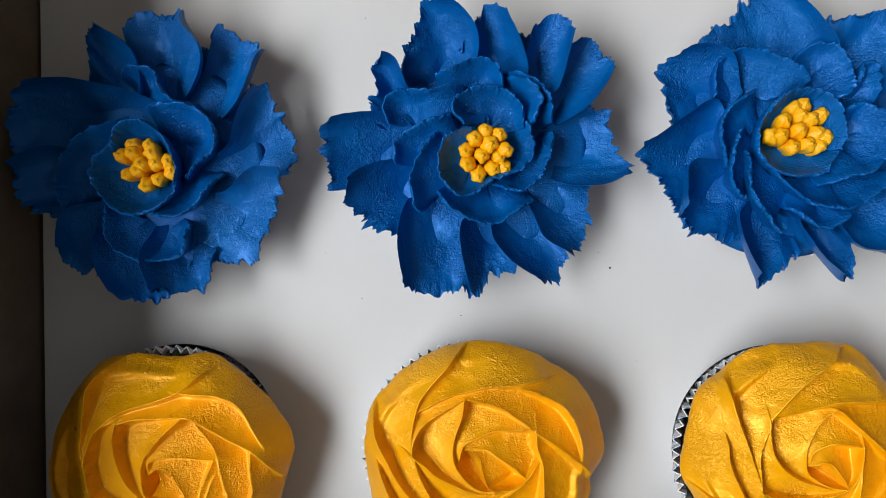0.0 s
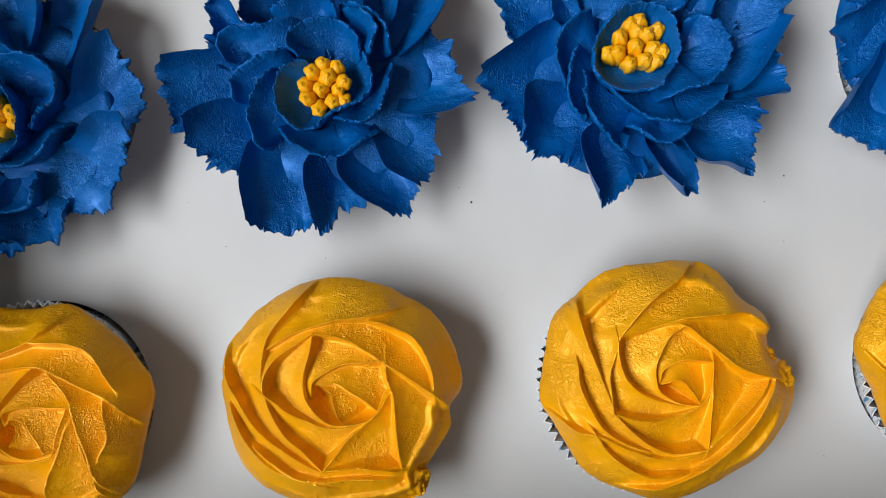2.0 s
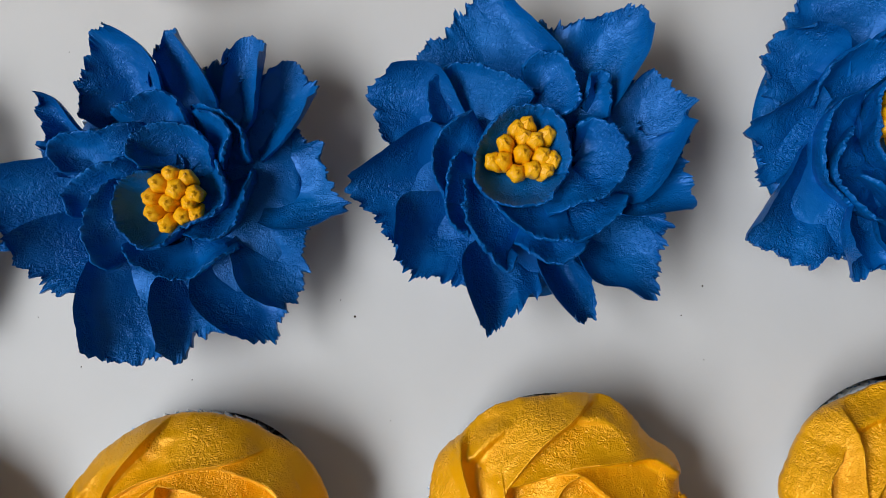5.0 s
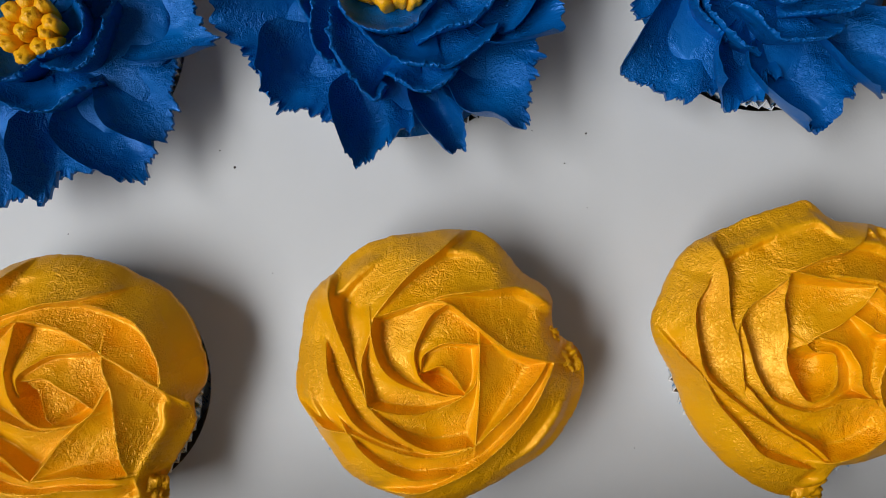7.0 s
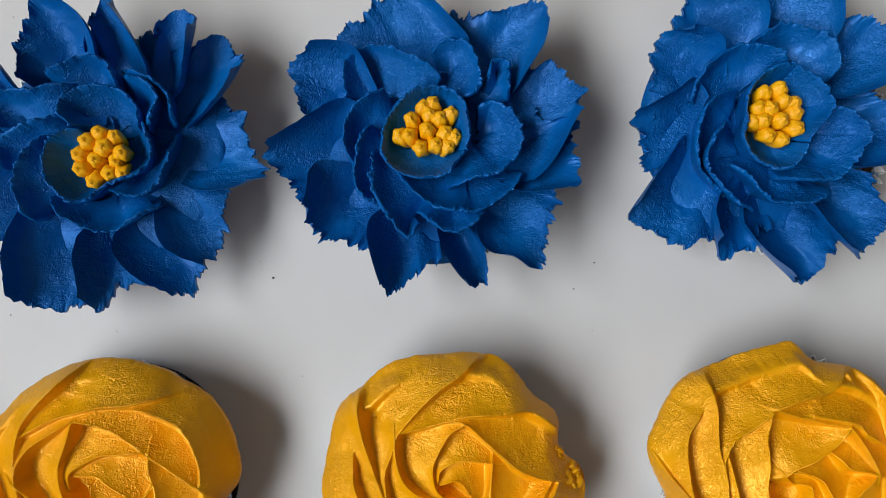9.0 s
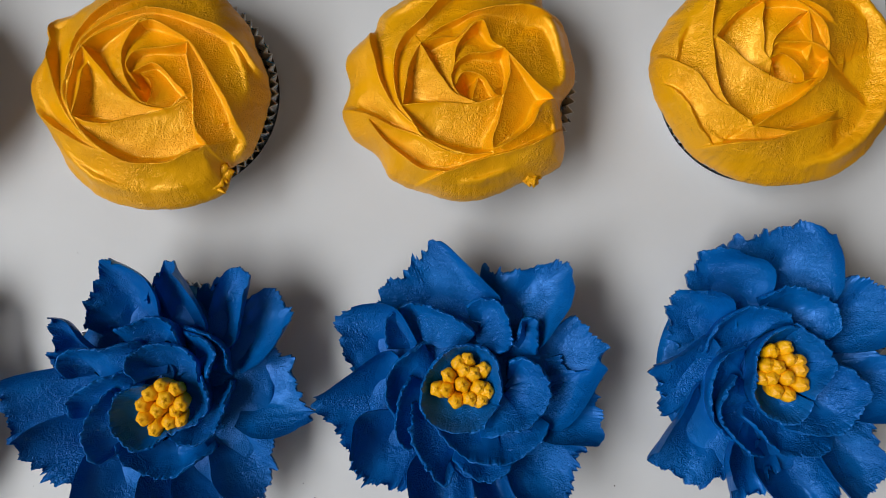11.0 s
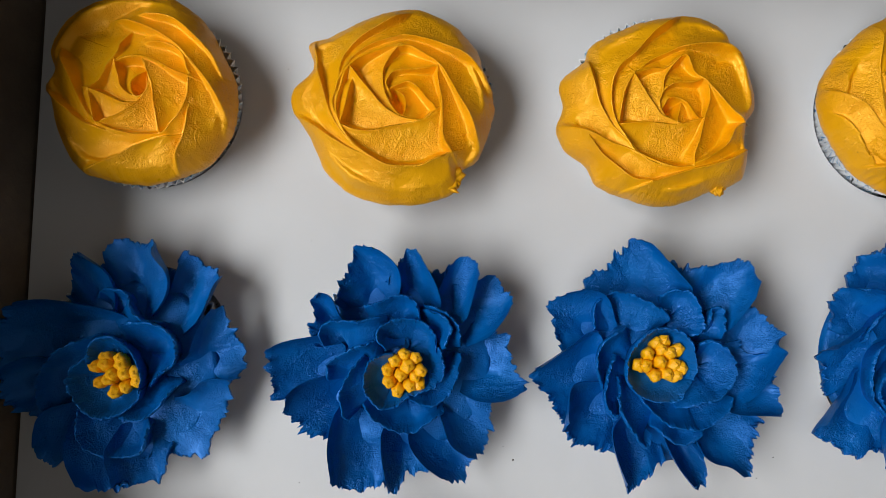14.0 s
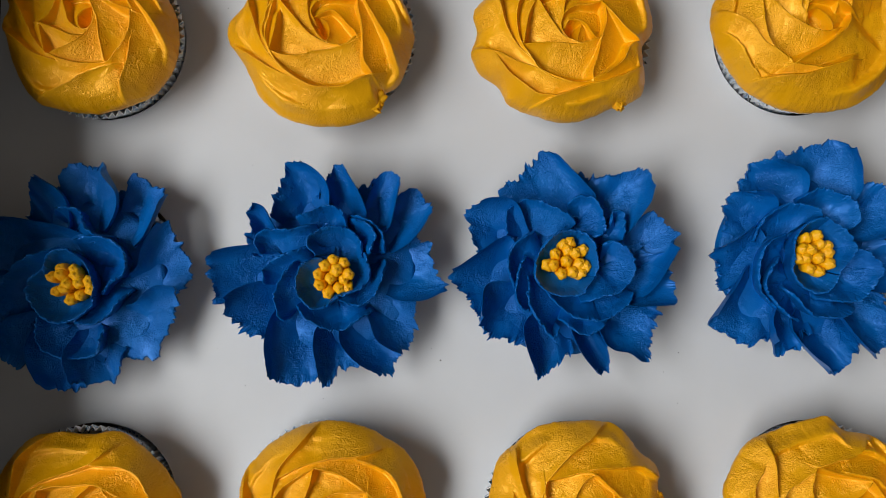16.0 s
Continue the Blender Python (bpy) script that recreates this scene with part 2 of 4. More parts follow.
def cupcake(centre, col, row, label):
    """The cake in its paper; the icing stands at centre, the paper in its hole."""
    global LINER_DATA
    hx, hy = hole(col, row)
    h = (TURN @ Vector((hx, hy, 0))).to_2d()
    c = Vector(centre)
    off = c - h
    if off.length > 0.0012:
        off *= 0.0012 / off.length
    base = tagged(new("cupcake"), label, "cupcake", "cupcakes in the box")
    base.matrix_world = Matrix.Translation((*c, FLOOR_Z))
    shift = h + off - c
    if LINER_DATA is None:
        lin = part("paper_liner", liner_mesh(), LINER, base, "pleated white paper liner printed in blue and black", False)
        LINER_DATA = lin.data
    else:
        lin = new("paper_liner", LINER_DATA)
        lin.parent = base
        tagged(lin, "pleated white paper liner printed in blue and black")
    lin.location = (*shift, 0)
    lin.rotation_euler = (0, 0, col * 1.3 + row * 0.7)
    bm = bmesh.new()
    rings = []
    for r, z in ((0.0262, 0.032), (0.0275, 0.0405), (0.0290, 0.0470), (0.0294, 0.0490), (0.0265, 0.0500), (0.018, 0.0502)):
        rings.append([bm.verts.new((shift.x + math.cos(a) * (r + 0.0004 * noise.noise((a * 6, z * 300, col))), shift.y + math.sin(a) * (r + 0.0004 * noise.noise((a * 6, z * 300, row + 9))), z)) for a in [2 * math.pi * k / 64 for k in range(64)]])
    for a, b in zip(rings, rings[1:]):
        for k in range(64):
            bm.faces.new((a[k], a[(k + 1) % 64], b[(k + 1) % 64], b[k]))
    bm.faces.new(rings[0])
    bm.faces.new(rings[-1])
    part("sponge", bm, SPONGE, base, "dark chocolate sponge")
    return base, shift


def rosette(centre, top, col, *outline):
    """A cupcake with a piped rose; the outline of its icing is given in degrees and millimetres."""
    row = 1 if top > 0.028 else -1
    base, shift = cupcake(centre, col, row, "chocolate cupcake topped with a golden yellow piped rose")
    pts = [polar(a, r) for a, r in outline]
    n = 540
    closed, _ = spline(pts[-2:] + pts + pts[:3], 8 * n)
    by_angle = sorted((math.atan2(p.y, p.x) % (2 * math.pi), p.length) for p in closed)
    ang = np.array([a for a, _ in by_angle])
    rad = np.array([r for _, r in by_angle])
    grid = np.arange(n) * 2 * math.pi / n
    rim = np.interp(grid, ang, rad, period=2 * math.pi)
    for _ in range(6):
        rim = (rim + np.roll(rim, 1) + np.roll(rim, -1)) / 3
    return {"base": base, "rim": rim, "grid": grid, "top": top, "seed": col * 5.3 + row * 2.1, "crests": []}


def fold(f, *crest):
    """One overlapping fold of the rose: a sharp crest through points in degrees and millimetres."""
    f["crests"].append([polar(a, r) for a, r in crest])


DEEP = 0.0072
SOFT = 0.00045


def crest_heights(f, pts, x, y):
    """Height over the valleys that one fold gives to the points x, y: a gentle flank outside its knife edge, a steep wall inside."""
    _, length = spline(pts, 8)
    n = max(24, int(length / 0.00025))
    line = np.array([tuple(p) for p in spline(pts, n)[0]])
    tang = np.gradient(line, axis=0)
    tang /= np.linalg.norm(tang, axis=1)[:, None]
    norm = np.stack([tang[:, 1], -tang[:, 0]], 1)
    if (norm * line).sum() < 0:
        norm = -norm
    r_line = np.hypot(line[:, 0], line[:, 1])
    rim_line = np.interp(np.arctan2(line[:, 1], line[:, 0]) % (2 * math.pi), f["grid"], f["rim"], period=2 * math.pi)
    # towards the edge of the icing the crest sinks into the mound
    wobble = np.array([noise.noise((i * 0.03, f["seed"], length * 300)) for i in range(n)])
    fine = np.array([noise.noise((i * 0.45, f["seed"], length * 300)) + 0.6 * noise.noise((i * 0.13, f["seed"], length * 500)) for i in range(n)])
    hgt = DEEP + 0.0004 * wobble
    near_edge = np.clip((r_line / rim_line - 0.72) / 0.26, 0, 1)
    hgt = hgt * (1 - 0.08 * near_edge ** 1.5)
    hgt -= 0.0010 * np.clip(1 - r_line / 0.007, 0, 1)
    ends = np.minimum(np.arange(n), np.arange(n)[::-1]) / (n - 1)
    hgt -= 0.0005 * (1 - np.clip(ends / 0.12, 0, 1)) ** 2
    hgt -= 0.0007 * (1 - np.clip(ends / 0.3, 0, 1)) ** 2 * np.clip((near_edge - 0.25) / 0.4, 0, 1)
    out = np.full(x.shape, -1.0)
    lo, hi = line.min(0) - 0.016, line.max(0) + 0.016
    idx = np.nonzero((x > lo[0]) & (x < hi[0]) & (y > lo[1]) & (y < hi[1]))[0]
    px, py = x[idx], y[idx]
    d2 = (px[:, None] - line[None, :, 0]) ** 2 + (py[:, None] - line[None, :, 1]) ** 2
    k = d2.argmin(1)
    dx, dy = px - line[k, 0], py - line[k, 1]
    across = dx * norm[k, 0] + dy * norm[k, 1]
    along = np.abs(dx * tang[k, 0] + dy * tang[k, 1])
    along = np.where((k == 0) | (k == n - 1), along, 0.0)
    mid = np.clip((r_line[k] - 0.010) / 0.012, 0, 1)
    outer = np.clip(across, 0, None)
    inner = np.clip(-across, 0, None)
    # both sides are hollow: the outer one long, the inner one short and steep
    drop = (0.0028 + 0.0016 * mid) * (1 - np.exp(-outer / (0.0042 + 0.0010 * mid))) + 0.26 * outer
    drop += (0.0058 + 0.0010 * mid) * (1 - np.exp(-inner / (0.0012 + 0.0009 * mid))) + 0.28 * inner
    drop += 0.75 * along ** 1.25 / 0.004 ** 0.25
    lip = (0.00034 + 0.00018 * fine[k]) * np.exp(-np.abs(across) / 0.0003) * np.clip(1 - along / 0.0006, 0, 1)
    out[idx] = hgt[k] + lip - drop
    return out


def ice(f):
    """Lay the folds over one another and give each one its own piece of the surface."""
    n = len(f["grid"])
    qs = np.concatenate([np.linspace(0.006, 0.90, 122), np.array([0.915, 0.93, 0.945, 0.958, 0.97, 0.98, 0.988, 0.994, 0.998, 1.0])])
    cs, sn = np.cos(f["grid"]), np.sin(f["grid"])
    rim = f["rim"]
    seed = f["seed"]
    edge = np.array([0.00035 * noise.noise((c * 7, s * 7, seed)) + 0.00022 * noise.noise((c * 26, s * 26, seed)) for c, s in zip(cs, sn)])
    x = (qs[:, None] * (rim + edge) * cs).ravel()
    y = (qs[:, None] * (rim + edge) * sn).ravel()
    q = np.repeat(qs, n)
    r = np.hypot(x, y)
    dome = f["top"] - DEEP - np.where(r > 0.019, 7 * (r - 0.019) ** 2, 0.0) - 0.0010 * np.clip(1 - r / 0.008, 0, 1)
    # the outermost turn of the rope shows as a round swelling along the edge
    swell = np.tile(np.array([0.75 + 0.5 * noise.noise((c * 1.6, s * 1.6, seed + 3)) for c, s in zip(cs, sn)]), len(qs))
    rope = 0.0066 * swell * np.exp(-((q - 0.86) / 0.085) ** 2) - 0.0022
    layers = np.stack([rope] + [crest_heights(f, p, x, y) for p in f["crests"]])
    owner = layers.argmax(0)
    # the folds run into one another in soft valleys
    h = layers.max(0)
    h = h + SOFT * np.log(np.exp((layers - h) / SOFT).sum(0))
    lumps = np.array([0.00014 * noise.noise((a * 150, b * 150, seed)) + 0.00006 * noise.noise((a * 520, b * 520, seed)) for a, b in zip(x, y)])
    z = dome + h + lumps
    side = 0.0162
    turn = np.sqrt(np.clip(1 - (np.clip(q - 0.82, 0, None) / 0.18) ** 2, 0, 1))
    z = side + (z - side) * turn
    nr = len(qs)
    # the underside rolls back in towards the paper
    under = [(0.994, 0.0150), (0.975, 0.0136), (0.94, 0.0120), (0.90, 0.0106), (0.85, 0.0096)]
    for k, zz in under:
        x = np.concatenate([x, k * (rim + edge) * cs])
        y = np.concatenate([y, k * (rim + edge) * sn])
        z = np.concatenate([z, np.full(n, zz)])
        owner = np.concatenate([owner, np.zeros(n, int)])
    nr += len(under)
    pos = np.stack([x, y, z - FLOOR_Z], 1).reshape(nr, n, 3)
    du = np.roll(pos, -1, 1) - np.roll(pos, 1, 1)
    dv = np.gradient(pos, axis=0)
    nrm = np.cross(dv, du)
    nrm /= np.maximum(np.linalg.norm(nrm, axis=2), 1e-12)[:, :, None]
    if nrm[10, :, 2].mean() < 0:
        nrm = -nrm
    i, j = np.meshgrid(np.arange(nr - 1), np.arange(n), indexing="ij")
    j1 = (j + 1) % n
    quads = np.stack([i * n + j, (i + 1) * n + j, (i + 1) * n + j1, i * n + j1], -1).reshape(-1, 4)
    whose = owner[quads[:, 0]]
    pos, nrm = pos.reshape(-1, 3), nrm.reshape(-1, 3)
    body = None
    for k in range(len(f["crests"]) + 1):
        mine = quads[whose == k]
        if k and len(mine) < 60:
            continue
        faces = mine.tolist()
        if k == 0:
            faces.append(list(range(n)))
        used = sorted({v for face in faces for v in face})
        back = {v: m for m, v in enumerate(used)}
        me = bpy.data.meshes.new("fold" if k else "icing_rose")
        me.from_pydata(pos[used].tolist(), [], [[back[v] for v in face] for face in faces])
        for p in me.polygons:
            p.use_smooth = True
        me.normals_split_custom_set_from_vertices(nrm[used].tolist())
        me.materials.append(YELLOW)
        ob = new("fold" if k else "icing_rose", me)
        ob.parent = body or f["base"]
        if k == 0:
            body = tagged(ob, "golden yellow piped icing rose")
    f["body"] = body


def flower(centre, col, fall, tilt_x, tilt_y):
    """A cupcake with an open flower: a low mound of icing that carries the petals."""
    base, shift = cupcake(centre, col, 0, "chocolate cupcake topped with a blue piped flower, yellow stamens")
    bm = bmesh.new()
    rows = []
    for r, z in ((0.024, 0.0106), (0.0300, 0.0104), (0.0316, 0.0118), (0.0290, 0.0132), (0.021, 0.0138), (0.012, 0.0138), (0.004, 0.0138)):
        rows.append([bm.verts.new((math.cos(a) * (r + 0.001 * noise.noise((math.cos(a) * 2, math.sin(a) * 2, col))), math.sin(a) * (r + 0.001 * noise.noise((math.cos(a) * 2, math.sin(a) * 2, col))), z - FLOOR_Z)) for a in [2 * math.pi * k / 72 for k in range(72)]])
    for a, b in zip(rows, rows[1:]):
        for k in range(72):
            bm.faces.new((a[k], a[(k + 1) % 72], b[(k + 1) % 72], b[k]))
    bm.faces.new(rows[0])
    bm.faces.new(rows[-1])
    return {"body": part("icing_flower", bm, BLUE, base, "deep blue piped icing flower"), "count": 0, "edges": [], "col": col, "plane": (fall, tilt_x, tilt_y)}


def petal(f, ring, *edge):
    """One petal: its ragged free edge runs through points in degrees and millimetres, from the raised side to the tucked side."""
    f["count"] += 1
    if ring != "outer":
        f["edges"].append((ring, [polar(a, r) for a, r in edge]))
        return None
    if edge[-1][0] > edge[0][0]:
        return blade(f, ring, edge)
    # the raised side lies the other way round: build the mirror image and turn it over
    fall, tx, ty = f["plane"]
    f["plane"] = (fall, tx, -ty)
    ob = blade(f, ring, [(-a, r) for a, r in edge])
    f["plane"] = (fall, tx, ty)
    for v in ob.data.vertices:
        v.co.y = -v.co.y
    ob.data.flip_normals()
    return ob


BLADES = {"outer": (0.0140, -0.0004, 0.0074, 0.0036, 0.0058, 0.0028)}


def blade(f, ring, edge):
    """A spread petal: a raised ridge on one side, a hollow behind it, the far side tucked under its neighbour."""
    z_in, dz, lift, sag, tuck, rag = BLADES[ring]
    seed = f["col"] * 13.1 + f["count"] * 2.7
    pts = [polar(a, r) for a, r in edge]
    far = max(p.length for p in pts)
    inner = 0.46 * far
    if pts[0].length > 1.15 * inner:
        pts.insert(0, polar(edge[0][0] + 5, inner * 1000))
    if pts[-1].length > 1.15 * inner:
        pts.append(polar(edge[-1][0] - 4, inner * 1000))
    fine, _ = spline(pts, 160)
    tip = next(i for i, p in enumerate(fine) if p.length > 0.93 * far)
    tip = min(max(tip, 12), 110)
    last = max(i for i, p in enumerate(fine) if p.length > 0.80 * far)
    last = max(last, tip + 30)
    ns = 16
    ridge, _ = spline(fine[:tip + 1:max(1, tip // 6)] + ([fine[tip]] if tip % max(1, tip // 6) else []), ns)
    rim_pts = fine[tip:last + 1:max(1, (last - tip) // 9)]
    over = rim_pts[-1]
    rim_pts.append(Vector((over.x * 0.98 - over.y * 0.17, over.y * 0.98 + over.x * 0.17)) * 0.93)
    _, rim_len = spline(rim_pts, 20)
    nw = max(40, int(rim_len / 0.00020))
    rim, _ = spline(rim_pts, nw)
    a0 = math.atan2(ridge[0].y, ridge[0].x)
    a1 = math.atan2(rim[-1].y, rim[-1].x)
    while a1 < a0 + 0.15:
        a1 += 2 * math.pi
    a1 = min(a1, a0 + 2.2)
    r0 = ridge[0].length
    ws = [0, 0.015, 0.035, 0.06, 0.09, 0.13]
    ws += [0.13 + 0.87 * k / (nw - 1) for k in range(1, nw)]
    ss = [k / (ns - 1) for k in range(ns)]
    ss = [1 - (1 - s) ** 1.35 for s in ss[:-1]] + [0.985, 1.0]
    fall, tx, ty = f["plane"]
    front, back = [], []
    bm = bmesh.new()
    for w in ws:
        k = w * (nw - 1)
        e = rim[int(k)].lerp(rim[min(int(k) + 1, nw - 1)], k - int(k))
        a = a0 + (a1 - a0) * w
        base = Vector((math.cos(a), math.sin(a))) * (r0 * (1 - 0.12 * w))
        u = w * rim_len
        rough = 0.85 + 1.5 * max(0.0, noise.noise((u * 150, seed, 8)) + 0.15)
        jag = rag * (0.8 * noise.noise((u * 170, seed, 0)) + rough * (0.28 * math.tanh(5 * noise.noise((u * 380, seed, 5))) + 0.35 * noise.noise((u * 900, seed, 9)) + 0.28 * noise.noise((u * 2000, seed, 6))))
        fr, bk = [], []
        for s in ss:
            q = base.lerp(e, s)
            j = s * (ns - 1)
            on = ridge[int(j)].lerp(ridge[min(int(j) + 1, ns - 1)], j - int(j))
            straight = ridge[0].lerp(rim[0], s)
            q += (on - straight) * (1 - w) ** 2
            r = q.length
            flat = 0.0275 - fall * r + tx * q.x + ty * q.y + dz
            z = z_in + (flat - z_in) * (0.45 * s + 0.55 * s * s)
            z += lift * (0.45 * math.exp(-w / 0.05) + 0.55 * max(0.0, 1 - w / 0.42) ** 2) * (0.45 + 0.55 * smooth01(s / 0.5))
            z -= sag * math.exp(-((w - 0.46) / 0.22) ** 2) * (1 - 0.7 * s ** 3)
            z -= tuck * smooth01((w - 0.55) / 0.45)
            z += 0.0010 * math.exp((s - 1) / 0.10) * (1 - 0.5 * w)
            z += 0.0006 * noise.noise((q.x * 150, q.y * 150, seed)) + 0.00022 * noise.noise((q.x * 420, q.y * 420, seed))
            q = q + q.normalized() * jag * s ** 40
            if w == 0:
                z += 0.0006 * noise.noise((r * 900, seed, 4))
            z += (0.0008 * noise.noise((u * 500, seed, 7)) + 0.0004 * noise.noise((u * 1500, seed, 1))) * s ** 40
            th = 0.0021 * (1 - 0.42 * s)
            fr.append(bm.verts.new((q.x, q.y, z - FLOOR_Z)))
            bk.append(bm.verts.new((q.x, q.y, z - th - FLOOR_Z)))
        front.append(fr)
        back.append(bk)
    n, m = len(ws), len(ss)
    for i in range(n - 1):
        for k in range(m - 1):
            bm.faces.new((front[i][k], front[i][k + 1], front[i + 1][k + 1], front[i + 1][k]))
            bm.faces.new((back[i][k], back[i + 1][k], back[i + 1][k + 1], back[i][k + 1]))
        bm.faces.new((front[i][-1], back[i][-1], back[i + 1][-1], front[i + 1][-1]))
        bm.edges.get((front[i][-1], front[i + 1][-1])).smooth = False
    for i in (0, n - 1):
        for k in range(m - 1):
            bm.faces.new((front[i][k], back[i][k], back[i][k + 1], front[i][k + 1]))
            bm.edges.get((front[i][k], front[i][k + 1])).smooth = False
    return part("petal", bm, BLUE, f["body"])


CUPS = {"inner": (0.0004, 0.0012, 0.0068, 0.0020, 0.25), "standing": (0.0018, 0.0040, 0.0052, 0.0018, 0.34), "middle": (0.0010, 0.0036, 0.0042, 0.0022, 0.32)}


def cup_petal(f, ring, pts, cup):
    """An upright petal: a ragged free edge with a soft lip, a hollow inside it, a steep smooth back."""
    f["count"] += 1
    seed = f["col"] * 13.1 + f["count"] * 2.7
    dz, droop, deep, soft, slope = CUPS[ring]
    _, length = spline(pts, 8)
    n = max(30, int(length / 0.00022))
    line = np.array([tuple(p) for p in spline(pts, n)[0]])
    tang = np.gradient(line, axis=0)
    for _ in range(30):
        tang[1:-1] = (tang[:-2] + tang[1:-1] + tang[2:]) / 3
    tang /= np.linalg.norm(tang, axis=1)[:, None]
    out = np.stack([tang[:, 1], -tang[:, 0]], 1)
    r = np.hypot(line[:, 0], line[:, 1])
    radial = line / r[:, None]
    if (out * radial).sum() < 0:
        out = -out
    into = -(0.65 * out + 0.35 * radial)
    into /= np.linalg.norm(into, axis=1)[:, None]
    u = np.linspace(0, length, n)
    fall, tx, ty = f["plane"]
    crest = 0.0275 - fall * r + tx * line[:, 0] + ty * line[:, 1] + dz
    crest += np.array([0.0008 * noise.noise((v * 130, seed, 2)) for v in u])
    ends = np.minimum(np.arange(n), np.arange(n)[::-1]) / (n - 1)
    crest -= droop * (1 - np.clip(ends / 0.24, 0, 1)) ** 2
    rough = np.array([0.8 + 1.5 * max(0.0, noise.noise((v * 150, seed, 8)) + 0.1) for v in u])
    rag = np.array([0.5 * noise.noise((v * 180, seed, 0)) + 0.25 * math.tanh(5 * noise.noise((v * 400, seed, 5))) for v in u])
    rag += rough * np.array([0.45 * noise.noise((v * 1100, seed, 9)) + 0.2 * noise.noise((v * 2100, seed, 6)) for v in u])
    nick = rough * np.array([0.0007 * noise.noise((v * 800, seed, 7)) + 0.0003 * noise.noise((v * 1900, seed, 3)) for v in u])
    angle = np.arctan2(line[:, 1], line[:, 0])
    if ring == "inner":
        reach = 0.86 * r
    else:
        wall = np.interp(angle % (2 * math.pi), np.arange(len(cup)) * 2 * math.pi / len(cup), cup, period=2 * math.pi)
        reach = np.clip(r - wall + 0.0015, 0.0032, 0.0105)
    for _ in range(12):
        reach[1:-1] = (reach[:-2] + reach[1:-1] + reach[2:]) / 3
    ss = [0, 0.02, 0.05, 0.09, 0.14, 0.2, 0.27, 0.36, 0.46, 0.58, 0.72, 0.86, 1.0]
    front, back = [], []
    for s in ss:
        d = reach * s
        e = np.sqrt(d ** 2 + 0.0005 ** 2) - 0.0005
        free = math.exp(-s / 0.05)
        q = line + into * d[:, None] + out * (0.0012 * rag * free)[:, None]
        z = crest - deep * (1 - np.exp(-e / soft)) - slope * e + nick * free
        z = z + np.array([0.0005 * noise.noise((a * 160, b * 160, seed)) + 0.0002 * noise.noise((a * 430, b * 430, seed)) for a, b in q])
        front.append(np.column_stack([q, np.maximum(z, 0.0133) - FLOOR_Z]))
        tall = np.maximum(crest - 0.0128, 0.002)
        skin = 0.0006 * (1 - 0.8 * math.exp(-s / 0.03))
        q = line + out * (skin + 0.0012 * rag * free)[:, None] + into * (0.22 * tall * s)[:, None]
        z = crest - 0.0004 - tall * s + nick * free
        q = q + out * np.array([0.00035 * noise.noise((a * 170, b * 170, seed + c * 200)) for (a, b), c in zip(q, z)])[:, None]
        back.append(np.column_stack([q, z - FLOOR_Z]))
    rows = back[::-1] + front
    m = len(rows)
    pos = np.concatenate(rows)
    i, j = np.meshgrid(np.arange(m - 1), np.arange(n - 1), indexing="ij")
    quads = np.stack([i * n + j, i * n + j + 1, (i + 1) * n + j + 1, (i + 1) * n + j], -1).reshape(-1, 4).tolist()
    # close both ends
    for e in (0, n - 1):
        quads += [[k * n + e, (k + 1) * n + e, (m - 2 - k) * n + e, (m - 1 - k) * n + e] for k in range(len(ss) - 1)]
    bm = bmesh.new()
    vs = [bm.verts.new(p) for p in pos]
    for face in quads:
        bm.faces.new([vs[v] for v in face])
    return part("petal", bm, BLUE, f["body"])


def bloom(f):
    """The heart of the flower: upright petals wrapped round the hollow that holds the stamens."""
    n = 330
    cup = np.zeros(n)
    for ring, pts in f["edges"]:
        if ring == "inner":
            for p in spline(pts, 200)[0]:
                k = int(round(math.atan2(p.y, p.x) / (2 * math.pi) * n)) % n
                for m in (k - 2, k - 1, k, k + 1, k + 2):
                    cup[m % n] = max(cup[m % n], p.length)
    cup[cup == 0] = 0.008
    for _ in range(8):
        cup = (cup + np.roll(cup, 1) + np.roll(cup, -1)) / 3
    for ring, pts in f["edges"]:
        cup_petal(f, ring, pts, cup)


